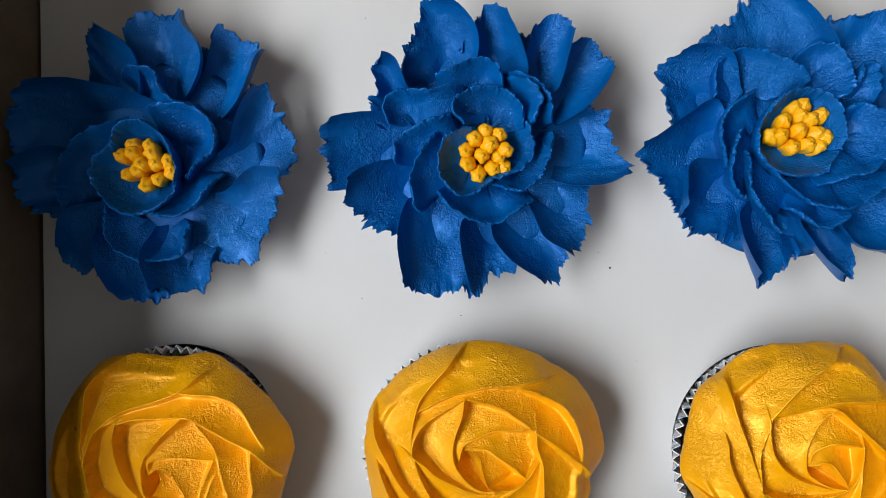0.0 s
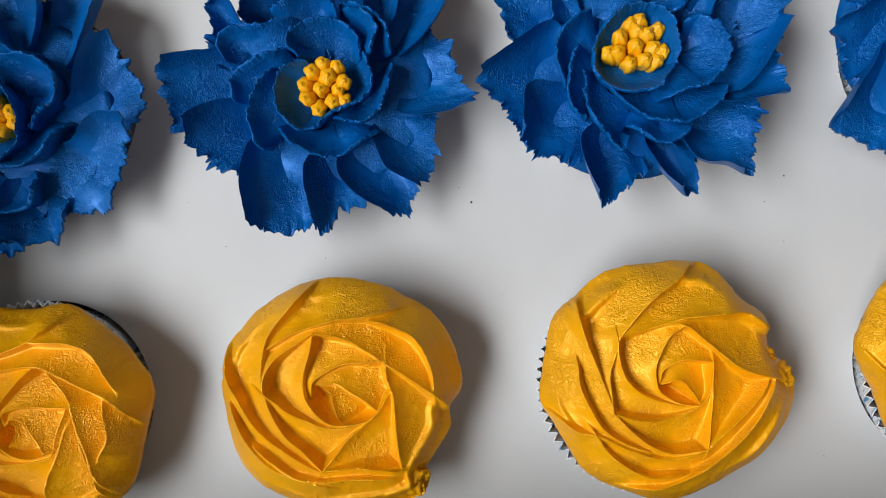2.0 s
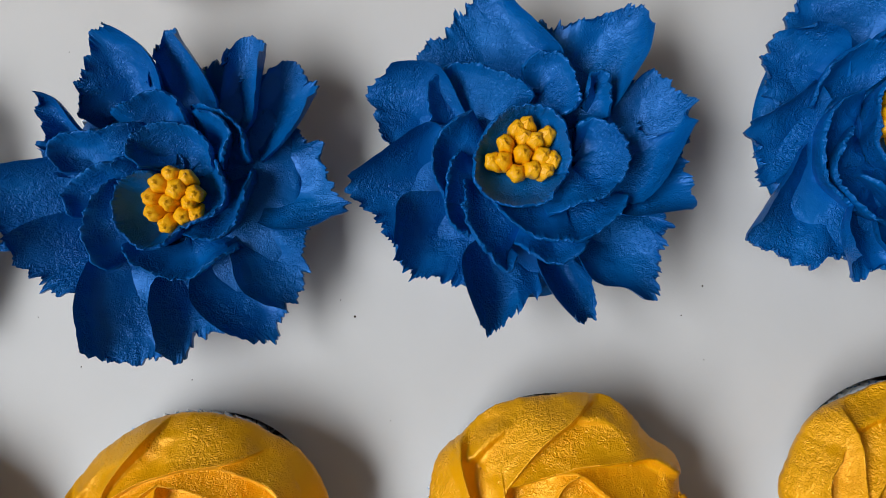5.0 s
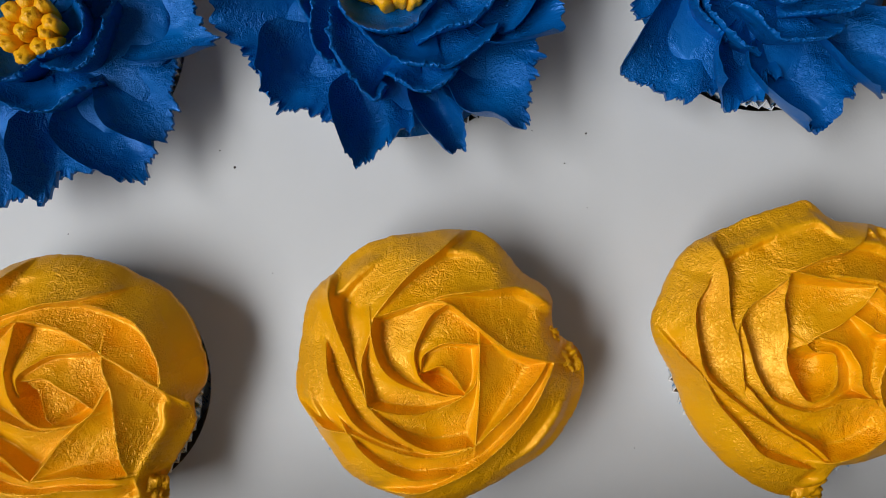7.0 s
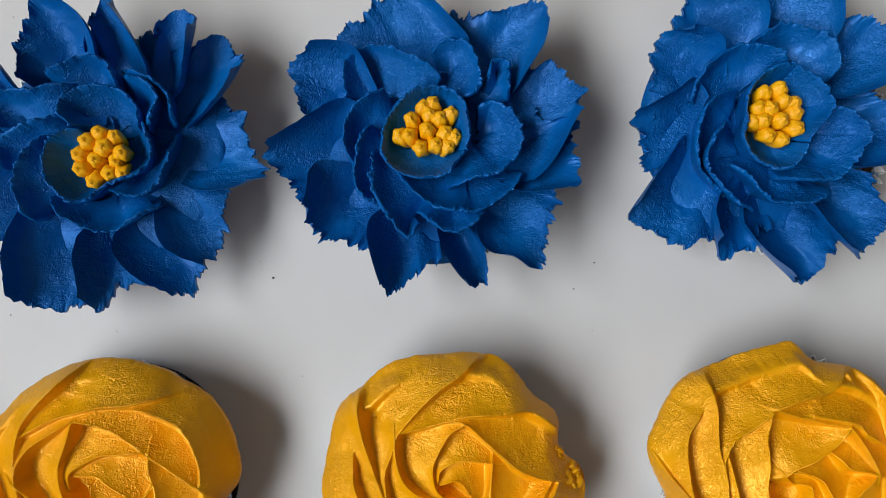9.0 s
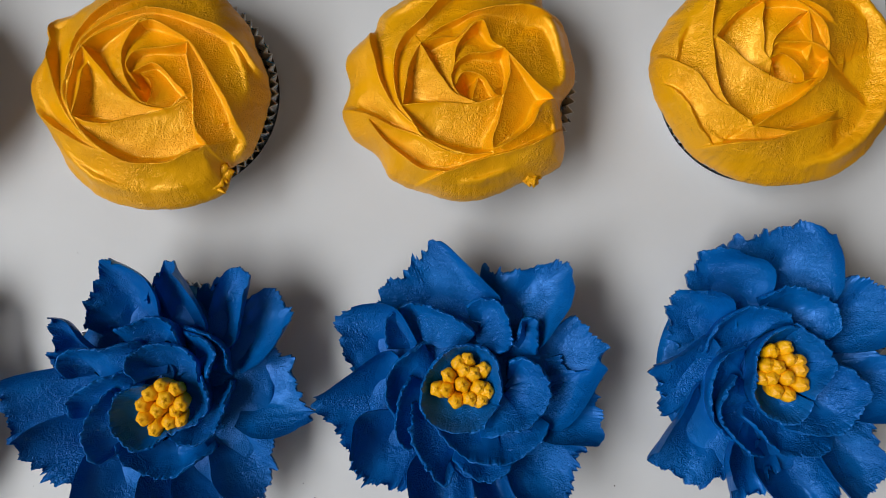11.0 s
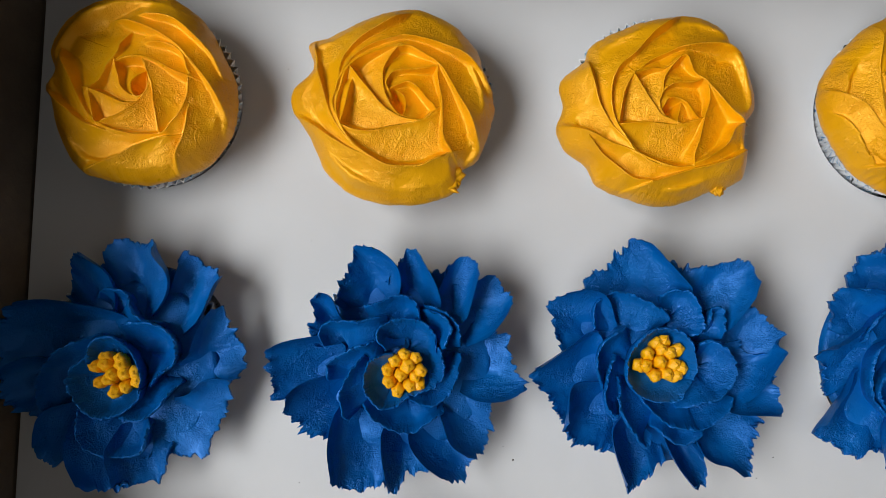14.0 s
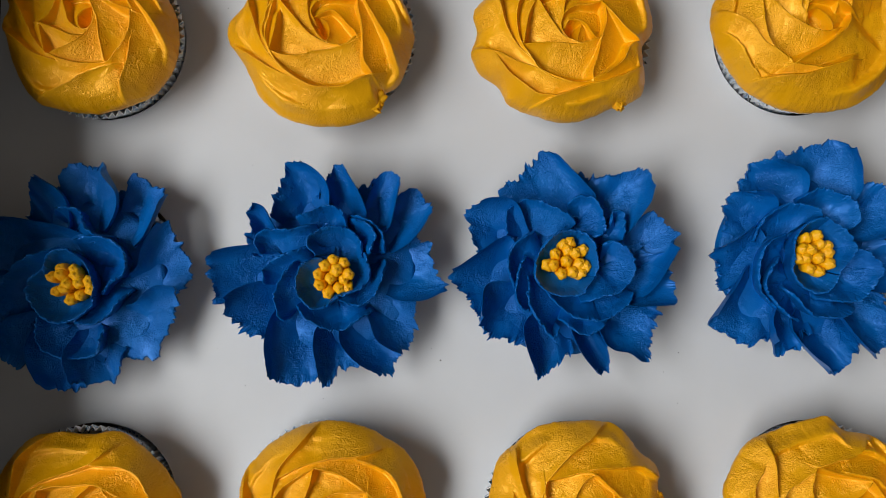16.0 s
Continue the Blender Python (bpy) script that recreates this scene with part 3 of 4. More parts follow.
def stamen(f, a, mm):
    """A stubby dab of yellow icing from a star nozzle, with a blunt ribbed tip that leans outwards."""
    p = polar(a, mm)
    f["count"] += 1
    s = f["count"] * 3.3 + f["col"]
    lean = p * 0.38
    tall = 0.0118 - 0.22 * mm / 1000 + 0.0010 * noise.noise((s, 0, 0))
    wide = 1 + 0.18 * noise.noise((s, 7.0, 0))
    bm = bmesh.new()
    rows = []
    for q, r in ((0, 0.0015), (0.3, 0.0020), (0.55, 0.0023), (0.72, 0.00235), (0.84, 0.0022), (0.91, 0.0019), (0.955, 0.00145), (0.975, 0.0010), (0.985, 0.0007), (1.02, 0.0005), (1.04, 0.0002)):
        ring = []
        for k in range(20):
            t = 2 * math.pi * k / 20
            rr = wide * r * (0.97 + 0.22 * noise.noise((math.cos(t) * 1.1, math.sin(t) * 1.1, s + q * 1.2)) + 0.09 * math.cos(5 * t + s))
            w = 0.0003 * noise.noise((math.cos(t) * 2.0, math.sin(t) * 2.0, s + q * 5))
            ring.append(bm.verts.new((p.x + lean.x * (q - 0.85) + math.cos(t) * rr, p.y + lean.y * (q - 0.85) + math.sin(t) * rr, 0.0135 + q * tall + w - FLOOR_Z)))
        rows.append(ring)
    for x, y in zip(rows, rows[1:]):
        for k in range(20):
            bm.faces.new((x[k], x[(k + 1) % 20], y[(k + 1) % 20], y[k]))
    bm.faces.new(rows[0])
    bm.faces.new(rows[-1])
    return part("stamen", bm, STAMEN, f["body"], "yellow icing stamen")


def torn_end(f, a, mm, size):
    """The ragged end of the piped rope, where the nozzle was pulled away: a low lump with torn slivers."""
    p = polar(a, mm - 1.5)
    rng = random.Random(int(a * 7 + mm * 31))
    s = size / 1000
    bm = bmesh.new()
    bmesh.ops.create_icosphere(bm, subdivisions=4, radius=1.0)
    for v in bm.verts:
        d = v.co.normalized()
        k = 0.8 + 0.6 * noise.noise(d * 1.7 + Vector((mm, a, 0))) + 0.22 * noise.noise(d * 4.5 + Vector((a, mm, 3)))
        v.co = Vector((d.x * k * s, d.y * k * s, d.z * k * s * 0.6))
    bmesh.ops.translate(bm, vec=(p.x, p.y, 0.0182 - FLOOR_Z), verts=bm.verts)
    lump = part("torn_end", bm, YELLOW, f["body"], "ragged torn end of the piped icing")
    for _ in range(4):
        t = radians(a + rng.uniform(-75, 75))
        long, wide, rise = s * rng.uniform(0.8, 1.25), s * rng.uniform(0.26, 0.42), rng.uniform(-0.1, 0.5)
        curl = rng.uniform(-0.7, 0.7)
        rows = []
        bm = bmesh.new()
        for k in range(9):
            u = k / 8
            c = Vector((math.cos(t + curl * u) * long * u, math.sin(t + curl * u) * long * u, rise * long * u * (1 - 0.4 * u)))
            side = Vector((-math.sin(t + curl * u), math.cos(t + curl * u), 0)) * wide * (1.02 - u ** 2) ** 0.5 * (1 + 0.4 * rng.uniform(-1, 1))
            up = Vector((0, 0, wide * 0.6 * (1 - 0.8 * u)))
            rows.append([bm.verts.new(c + o) for o in (side, up, -side, -up)])
        for g, h in zip(rows, rows[1:]):
            for k in range(4):
                bm.faces.new((g[k], g[(k + 1) % 4], h[(k + 1) % 4], h[k]))
        bm.faces.new(rows[0])
        bm.faces.new(rows[-1])
        bmesh.ops.translate(bm, vec=(p.x, p.y, 0.0182 - FLOOR_Z), verts=bm.verts)
        part("sliver", bm, YELLOW, f["body"])
    return lump

# rosette front row, column 1
r = rosette((-0.0118, -0.0859), 0.0270, 1,
            (70, 35.4), (59, 35.5), (42, 34.9), (27, 35.8), (10, 37.2), (-5, 34.3), (-16, 33.3), (-33, 34.3), (-47, 34.1), (-69, 31.8), (-100, 30.0), (-131, 32.4), (-156, 35.4), (-176, 37.1), (-199, 36.0), (-222, 36.2), (-241, 37.0), (-257, 34.9), (-277, 32.6))
fold(r, (75, 3.0), (-7, 0.8), (-94, 3.1), (-106, 4.3))
fold(r, (122, 2.2), (75, 3.0), (27, 4.2), (-11, 5.9), (-28, 8.8), (-39, 11.3))
fold(r, (127, 3.6), (104, 5.0), (65, 6.5), (37, 9.8), (20, 14.6), (15, 18.5))
fold(r, (62, 19.1), (74, 13.4), (91, 8.9), (123, 5.9), (168, 4.3), (232, 5.2), (276, 7.1), (306, 10.0), (329, 13.8))
fold(r, (123, 18.9), (136, 15.6), (154, 11.3), (181, 8.2), (218, 6.6), (260, 7.2))
fold(r, (53, 19.8), (43, 18.9), (28, 19.0), (18, 18.8))
fold(r, (-167, 18.7), (-157, 15.5), (-139, 12.3), (-98, 9.2), (-62, 10.3), (-37, 13.5), (-14, 13.2), (16, 17.5))
fold(r, (15, 18.5), (-3, 18.8), (-20, 21.0), (-31, 25.4), (-39, 30.5))
fold(r, (123, 18.9), (107, 17.7), (87, 16.9), (62, 19.1), (47, 20.3), (29, 22.6), (14, 27.7), (5, 30.9), (-4, 33.9), (-10, 35.3))
fold(r, (166, 20.8), (149, 21.2), (136, 21.3), (121, 19.7))
fold(r, (166, 20.8), (152, 23.0), (131, 29.1), (124, 32.5), (112, 34.5))
fold(r, (65, 29.8), (72, 25.1), (85, 22.0), (107, 20.8), (122, 21.1), (139, 21.3), (151, 20.7), (169, 20.6))
fold(r, (74, 24.8), (61, 26.2), (49, 28.9), (36, 30.6), (15, 30.8))
fold(r, (-67, 19.7), (-53, 16.4), (-32, 15.1), (-4, 15.8))
fold(r, (-167, 18.7), (-145, 16.0), (-122, 15.5), (-97, 17.2))
fold(r, (12, 27.4), (2, 26.8), (-11, 27.3), (-23, 25.9))
fold(r, (-191, 20.0), (-170, 19.0), (-140, 18.0), (-109, 19.4), (-83, 21.5))
fold(r, (15, 18.5), (-9, 19.8), (-27, 24.3), (-42, 29.8))
ice(r)

# rosette front row, column 2
r = rosette((0.0756, -0.0855), 0.0270, 2,
            (80, 32.3), (60, 33.5), (43, 35.2), (28, 37.3), (12, 38.0), (-3, 37.7), (-13, 34.7), (-23, 35.9), (-38, 34.8), (-49, 36.1), (-53, 39.9), (-72, 35.6), (-99, 33.6), (-128, 33.1), (-148, 32.5), (-172, 30.3), (-196, 30.9), (-211, 31.3), (-235, 30.5), (-256, 31.0))
fold(r, (81, 2.5), (12, 2.5), (-46, 4.9), (-56, 7.8))
fold(r, (115, 3.8), (83, 3.5), (39, 5.6), (11, 7.6), (-7, 11.5), (-17, 15.1))
fold(r, (150, 3.0), (110, 4.8), (78, 6.6), (53, 10.6), (37, 14.2), (26, 19.4))
fold(r, (92, 16.5), (97, 12.6), (116, 8.3), (151, 5.2), (203, 3.9), (264, 5.5), (294, 8.2), (321, 12.0), (336, 15.8))
fold(r, (168, 17.0), (178, 12.6), (195, 9.9), (230, 7.2), (265, 7.5), (297, 9.6), (324, 12.8), (339, 15.4), (358, 18.4))
fold(r, (25, 20.3), (11, 18.7), (-4, 19.5), (-24, 21.2), (-37, 24.2), (-45, 27.5))
fold(r, (92, 17.5), (75, 17.1), (57, 17.3), (41, 17.7), (22, 19.9), (9, 23.7), (1, 27.4), (-6, 31.6), (-11, 34.0))
fold(r, (-95, 19.6), (-81, 15.7), (-61, 13.2), (-39, 13.4), (-21, 15.4))
fold(r, (167, 16.0), (153, 16.4), (135, 16.3), (114, 15.9), (99, 16.7), (92, 17.5))
fold(r, (133, 19.9), (120, 19.1), (104, 19.1), (89, 19.5), (73, 21.5), (57, 24.5), (45, 30.3))
fold(r, (95, 28.6), (102, 26.1), (114, 23.5), (126, 21.6), (139, 19.2), (154, 17.3), (167, 16.0))
fold(r, (151, 30.3), (162, 27.0), (176, 22.6), (193, 20.1), (211, 18.3), (241, 17.7), (262, 19.7))
fold(r, (167, 16.0), (194, 14.0), (222, 14.2), (244, 15.0), (265, 19.6))
fold(r, (-98, 19.7), (-83, 19.6), (-67, 21.2), (-57, 24.5), (-49, 28.3))
fold(r, (-150, 22.7), (-132, 22.0), (-115, 22.6), (-94, 22.6), (-77, 23.1), (-57, 28.1))
fold(r, (52, 24.8), (41, 26.9), (25, 30.1), (8, 30.7), (-3, 30.4))
fold(r, (-180, 25.3), (-152, 23.7), (-127, 23.4), (-93, 24.2))
ice(r)
torn_end(r, -51, 35.0, 5.0)

# rosette front row, column 3
r = rosette((0.1670, -0.0933), 0.0270, 3,
            (71, 35.7), (60, 36.3), (43, 33.7), (27, 35.1), (13, 32.2), (1, 36.9), (-13, 37.5), (-34, 34.9), (-51, 32.1), (-79, 31.2), (-95, 31.4), (-119, 30.5), (-137, 30.9), (-159, 29.8), (-179, 32.3), (-194, 31.7), (-218, 34.0), (-232, 33.7), (-253, 34.8), (-271, 34.3))
fold(r, (90, 2.3), (48, 4.5), (25, 5.5), (-6, 7.0), (-19, 8.4))
fold(r, (107, 3.4), (90, 6.3), (64, 9.2), (46, 11.5), (29, 14.9))
fold(r, (68, 18.7), (79, 15.6), (90, 11.3), (105, 7.6), (121, 3.9), (163, 1.0), (318, 4.0), (335, 8.8))
fold(r, (124, 19.7), (137, 15.1), (152, 11.3), (169, 7.1), (220, 2.6), (317, 5.4))
fold(r, (-165, 14.5), (-148, 10.7), (-114, 7.3), (-62, 6.4), (-25, 8.8), (-4, 11.0), (29, 14.9))
fold(r, (33, 15.4), (6, 12.1), (-27, 12.4), (-60, 18.1))
fold(r, (122, 19.1), (103, 17.8), (84, 18.4), (70, 20.5), (52, 24.4), (41, 29.3), (34, 31.2), (23, 33.7))
fold(r, (84, 18.4), (68, 18.7), (50, 17.3), (32, 17.6), (16, 19.7), (8, 23.2), (3, 28.0))
fold(r, (70, 35.4), (78, 29.9), (88, 26.3), (100, 22.7), (114, 20.0), (122, 19.1))
fold(r, (122, 19.1), (137, 16.5), (156, 15.4), (175, 14.1), (195, 14.5))
fold(r, (126, 33.8), (132, 30.0), (141, 24.4), (154, 18.9), (175, 15.1), (195, 14.5))
fold(r, (-165, 14.5), (-139, 13.3), (-115, 14.0), (-90, 15.7), (-63, 17.6))
fold(r, (157, 23.9), (169, 22.4), (185, 20.1), (204, 18.7), (224, 16.8), (248, 15.9))
fold(r, (-60, 18.1), (-40, 18.2), (-19, 21.1), (-2, 26.0))
fold(r, (-170, 28.4), (-162, 25.2), (-152, 20.4), (-129, 17.6), (-100, 17.0), (-77, 17.2), (-60, 18.1))
fold(r, (-114, 27.0), (-99, 25.0), (-82, 22.9), (-63, 22.1), (-41, 22.5), (-21, 24.6), (-3, 28.1))
fold(r, (-159, 21.4), (-137, 21.7), (-117, 22.1), (-103, 22.3), (-85, 21.8))
ice(r)
torn_end(r, 0, 34.2, 4.0)
torn_end(r, 11, 32.0, 2.4)

# rosette front row, column 4
r = rosette((0.2552, -0.0991), 0.0270, 4,
            (86, 36.1), (79, 36.8), (69, 33.1), (52, 35.9), (37, 36.8), (17, 36.5), (-4, 35.0), (-27, 34.7), (-46, 33.8), (-63, 30.6), (-84, 28.3), (-88, 32.7), (-99, 34.4), (-114, 33.1), (-135, 30.9), (-157, 29.8), (-179, 30.2), (-193, 34.2), (-206, 35.5), (-228, 36.5), (-243, 35.3), (-257, 34.7))
fold(r, (102, 20.5), (114, 15.4), (131, 9.4), (171, 7.3), (212, 7.3), (242, 8.9), (256, 9.2))
fold(r, (-104, 9.2), (-75, 7.1), (-46, 5.4), (16, 4.0), (95, 2.1), (118, 4.7))
fold(r, (118, 4.7), (81, 5.2), (28, 6.6), (1, 7.8), (-18, 9.3), (-38, 11.2), (-43, 16.1))
fold(r, (118, 4.7), (83, 6.2), (54, 10.0), (46, 15.5), (46, 21.1))
fold(r, (146, 19.6), (165, 15.7), (184, 14.2), (212, 13.2), (238, 11.7), (259, 11.1), (280, 10.1), (303, 10.6), (322, 16.2))
fold(r, (99, 21.3), (81, 23.4), (68, 26.0), (59, 32.7), (58, 33.3))
fold(r, (99, 21.3), (85, 19.2), (65, 18.8), (46, 21.1))
fold(r, (76, 19.7), (46, 22.6), (35, 22.9), (27, 24.5))
fold(r, (46, 21.1), (36, 20.7), (23, 20.5), (8, 21.0))
fold(r, (31, 13.8), (20, 14.7), (13, 18.3), (8, 21.0))
fold(r, (6, 19.9), (-3, 15.8), (-16, 14.3), (-32, 15.0), (-40, 16.8))
fold(r, (-40, 16.8), (-45, 19.6), (-51, 21.8), (-56, 22.8), (-70, 23.2), (-86, 23.0), (-93, 22.9))
fold(r, (-166, 16.7), (-146, 15.9), (-123, 16.7), (-103, 18.4), (-91, 21.9))
fold(r, (138, 29.9), (147, 29.9), (155, 28.9), (167, 26.9), (180, 25.2), (193, 21.8), (211, 19.0), (231, 17.9), (251, 18.9), (267, 22.9))
fold(r, (162, 35.0), (170, 30.6), (180, 26.2), (197, 24.2), (214, 23.1), (231, 24.3), (245, 24.2), (258, 24.5))
fold(r, (119, 37.8), (124, 32.6), (129, 28.6), (139, 24.3), (149, 21.3), (163, 17.9), (183, 17.2), (193, 17.6))
fold(r, (102, 20.5), (118, 19.4), (135, 20.0), (152, 19.5), (170, 17.5))
fold(r, (50, 35.9), (37, 33.2), (19, 29.2), (-1, 25.5))
ice(r)
torn_end(r, -93, 32.6, 4.0)

# rosette back row, column 1
r = rosette((0.0001, 0.0971), 0.0295, 1,
            (96, 37.3), (77, 35.4), (57, 32.3), (33, 29.1), (7, 29.3), (-12, 30.1), (-30, 31.1), (-53, 31.5), (-76, 30.4), (-97, 31.2), (-122, 33.4), (-137, 35.6), (-158, 34.7), (-178, 34.1), (-187, 38.3), (-197, 35.7), (-207, 40.6), (-222, 42.1), (-238, 40.9), (-253, 38.8))
fold(r, (45, 4.1), (-21, 3.1), (-92, 3.1), (-152, 2.4), (-222, 2.8), (-269, 3.9))
fold(r, (129, 11.4), (147, 7.2), (181, 5.1), (250, 3.3), (312, 2.8), (386, 4.3), (427, 7.5), (438, 9.1))
fold(r, (129, 11.4), (107, 10.4), (79, 10.1), (49, 10.5), (22, 12.9), (10, 17.1))
fold(r, (-180, 16.1), (-169, 11.3), (-135, 7.2), (-112, 5.5))
fold(r, (-137, 16.4), (-124, 11.0), (-106, 7.4), (-78, 4.2), (-21, 3.1))
fold(r, (67, 7.5), (-1, 4.9), (-50, 9.2), (-65, 16.6))
fold(r, (109, 15.7), (117, 13.4), (139, 12.1), (167, 12.4), (180, 16.1))
fold(r, (-180, 16.1), (-161, 15.9), (-142, 17.9))
fold(r, (10, 17.1), (-7, 17.0), (-29, 17.0), (-50, 17.0), (-64, 17.9), (-94, 16.1), (-120, 16.3), (-142, 17.9))
fold(r, (72, 15.7), (55, 17.1), (36, 18.5), (16, 17.6))
fold(r, (98, 23.1), (79, 20.3), (62, 19.1), (43, 19.0), (20, 20.1), (0, 23.9), (-13, 27.6), (-22, 30.0), (-32, 31.9))
fold(r, (83, 25.1), (63, 25.8), (45, 25.3), (25, 26.3), (8, 27.2))
fold(r, (-128, 32.9), (-119, 28.8), (-107, 24.2), (-93, 20.1), (-75, 18.8), (-60, 19.8))
fold(r, (-26, 18.7), (-44, 21.9), (-60, 25.6), (-69, 30.1), (-76, 33.1))
fold(r, (157, 28.3), (170, 22.4), (196, 18.8), (218, 17.9))
fold(r, (-180, 31.1), (-166, 24.9), (-148, 21.2), (-128, 17.9))
ice(r)

# rosette back row, column 2
r = rosette((0.0874, 0.0901), 0.0295, 2,
            (91, 34.5), (76, 34.9), (59, 34.3), (37, 32.6), (23, 30.8), (4, 31.6), (-12, 31.7), (-37, 32.1), (-53, 30.3), (-60, 34.8), (-78, 34.9), (-102, 34.8), (-123, 35.5), (-143, 35.1), (-163, 33.7), (-180, 38.3), (-191, 38.8), (-205, 33.7), (-216, 39.9), (-226, 35.8), (-246, 33.6))
fold(r, (102, 1.9), (56, 1.1), (-35, 1.9), (-69, 4.4), (-84, 6.1))
fold(r, (140, 4.5), (110, 4.1), (62, 5.5), (27, 6.3), (-7, 8.7), (-16, 11.0), (-24, 12.7))
fold(r, (151, 3.9), (132, 6.6), (107, 8.3), (86, 8.9), (53, 11.1), (38, 16.0))
fold(r, (91, 16.9), (105, 13.3), (121, 10.4), (144, 6.7), (181, 4.4), (255, 5.3), (276, 6.1))
fold(r, (38, 16.0), (21, 13.5), (-5, 13.6), (-31, 15.8), (-46, 19.6), (-49, 23.9))
fold(r, (146, 19.7), (153, 15.1), (164, 10.8), (188, 7.5), (223, 6.0), (275, 7.1), (309, 10.4), (328, 11.4), (342, 13.3))
fold(r, (-158, 21.9), (-148, 19.3), (-133, 15.2), (-114, 11.0), (-74, 9.5), (-47, 11.1), (-28, 13.1))
fold(r, (163, 17.1), (187, 18.5), (202, 21.9))
fold(r, (91, 16.9), (78, 17.3), (58, 16.3), (36, 16.8), (16, 17.3), (-3, 19.6), (-17, 23.7), (-28, 27.9), (-35, 31.4), (-44, 31.6))
fold(r, (88, 17.9), (112, 17.1), (132, 18.6), (150, 20.0), (166, 20.0), (186, 21.5), (202, 21.9))
fold(r, (83, 21.1), (97, 20.0), (118, 20.2), (138, 20.7), (152, 20.9), (172, 21.6), (185, 22.5), (202, 21.9), (217, 21.8), (236, 21.9), (254, 23.0), (267, 23.1), (284, 23.8), (297, 23.6), (309, 24.7))
fold(r, (88, 20.9), (72, 21.0), (55, 21.9), (42, 23.7), (33, 25.7), (20, 28.4), (9, 30.0), (2, 32.6))
fold(r, (91, 27.9), (107, 25.0), (124, 24.0), (143, 23.1), (161, 21.5), (178, 21.4))
fold(r, (148, 33.6), (158, 29.5), (173, 25.6), (190, 23.8), (206, 22.8), (223, 22.3), (243, 22.6))
fold(r, (-173, 34.6), (-165, 30.5), (-154, 27.2), (-139, 24.4), (-123, 22.8))
ice(r)
torn_end(r, -60, 31.5, 5.2)
torn_end(r, -56, 21.9, 2.5)

# rosette back row, column 3
r = rosette((0.1774, 0.0831), 0.0295, 3,
            (75, 36.8), (61, 37.9), (49, 37.2), (45, 34.2), (35, 35.6), (22, 33.8), (3, 32.2), (-12, 27.6), (-25, 30.2), (-39, 34.4), (-51, 33.3), (-64, 30.5), (-79, 31.0), (-98, 31.8), (-118, 31.8), (-135, 33.6), (-149, 32.1), (-163, 36.0), (-175, 37.1), (-187, 34.6), (-201, 37.2), (-218, 33.0), (-227, 35.0), (-245, 33.8), (-264, 33.8))
fold(r, (-178, 3.4), (-244, 3.2), (-299, 3.3), (-349, 4.7), (-385, 7.3), (-388, 8.6))
fold(r, (19, 2.8), (-53, 2.6), (-83, 5.1))
fold(r, (168, 4.5), (147, 5.3), (112, 6.4), (79, 8.1), (50, 10.3), (40, 13.8))
fold(r, (78, 17.3), (88, 13.9), (104, 10.2), (125, 6.0), (168, 4.5), (232, 3.9), (277, 5.1))
fold(r, (136, 17.2), (143, 13.1), (155, 9.3), (172, 6.5), (206, 4.9), (251, 4.3), (293, 6.6))
fold(r, (-165, 19.1), (-158, 13.4), (-141, 8.2), (-84, 6.1), (-42, 7.6), (-23, 10.4))
fold(r, (34, 14.0), (9, 11.8), (-23, 10.4), (-56, 13.5), (-71, 17.0), (-74, 19.9))
fold(r, (40, 13.8), (20, 14.5), (0, 17.6), (-9, 20.8), (-14, 24.4))
fold(r, (78, 17.3), (72, 17.8), (65, 15.4), (55, 13.3), (40, 13.8))
fold(r, (136, 17.2), (116, 14.4), (101, 13.1), (84, 16.0), (78, 17.3))
fold(r, (136, 17.2), (112, 17.1), (94, 18.0), (80, 20.2), (63, 23.4), (50, 27.3), (41, 30.1))
fold(r, (136, 17.2), (156, 16.9), (180, 17.4), (195, 19.1))
fold(r, (85, 31.0), (100, 26.3), (121, 22.1), (138, 22.2), (153, 21.8), (172, 20.6), (192, 19.8), (209, 18.8), (226, 19.5), (251, 19.2), (269, 20.1), (283, 20.6))
fold(r, (142, 33.7), (151, 30.3), (161, 26.9), (173, 24.6), (191, 21.8), (208, 19.6), (224, 18.7))
fold(r, (-14, 24.4), (-22, 21.2), (-38, 21.1), (-58, 20.1), (-74, 19.9))
fold(r, (-175, 36.5), (-171, 32.8), (-165, 28.3), (-153, 24.1), (-136, 20.2), (-115, 20.0), (-97, 20.2))
fold(r, (-124, 32.8), (-117, 29.3), (-111, 26.8), (-96, 23.2), (-78, 21.6), (-62, 22.7), (-46, 25.2), (-33, 28.0))
fold(r, (-164, 29.5), (-150, 28.2), (-135, 27.2), (-122, 27.2), (-109, 25.5))
ice(r)
torn_end(r, -21, 27.7, 3.0)
torn_end(r, -57, 32.0, 3.0)

# rosette back row, column 4
r = rosette((0.2659, 0.0842), 0.0295, 4,
            (98, 32.5), (85, 30.4), (63, 29.5), (46, 34.4), (30, 37.2), (13, 39.3), (-6, 39.6), (-25, 38.9), (-45, 38.0), (-62, 36.9), (-80, 35.2), (-100, 34.3), (-119, 33.7), (-137, 33.3), (-158, 32.9), (-178, 34.0), (-192, 33.9), (-201, 33.0), (-216, 31.7), (-240, 31.5), (-251, 31.4))
fold(r, (-177, 3.9), (-222, 1.2), (-370, 1.1), (-406, 4.5), (-417, 7.4))
fold(r, (-163, 4.1), (-192, 4.0), (-243, 4.2), (-299, 4.3), (-338, 7.6), (-356, 11.1))
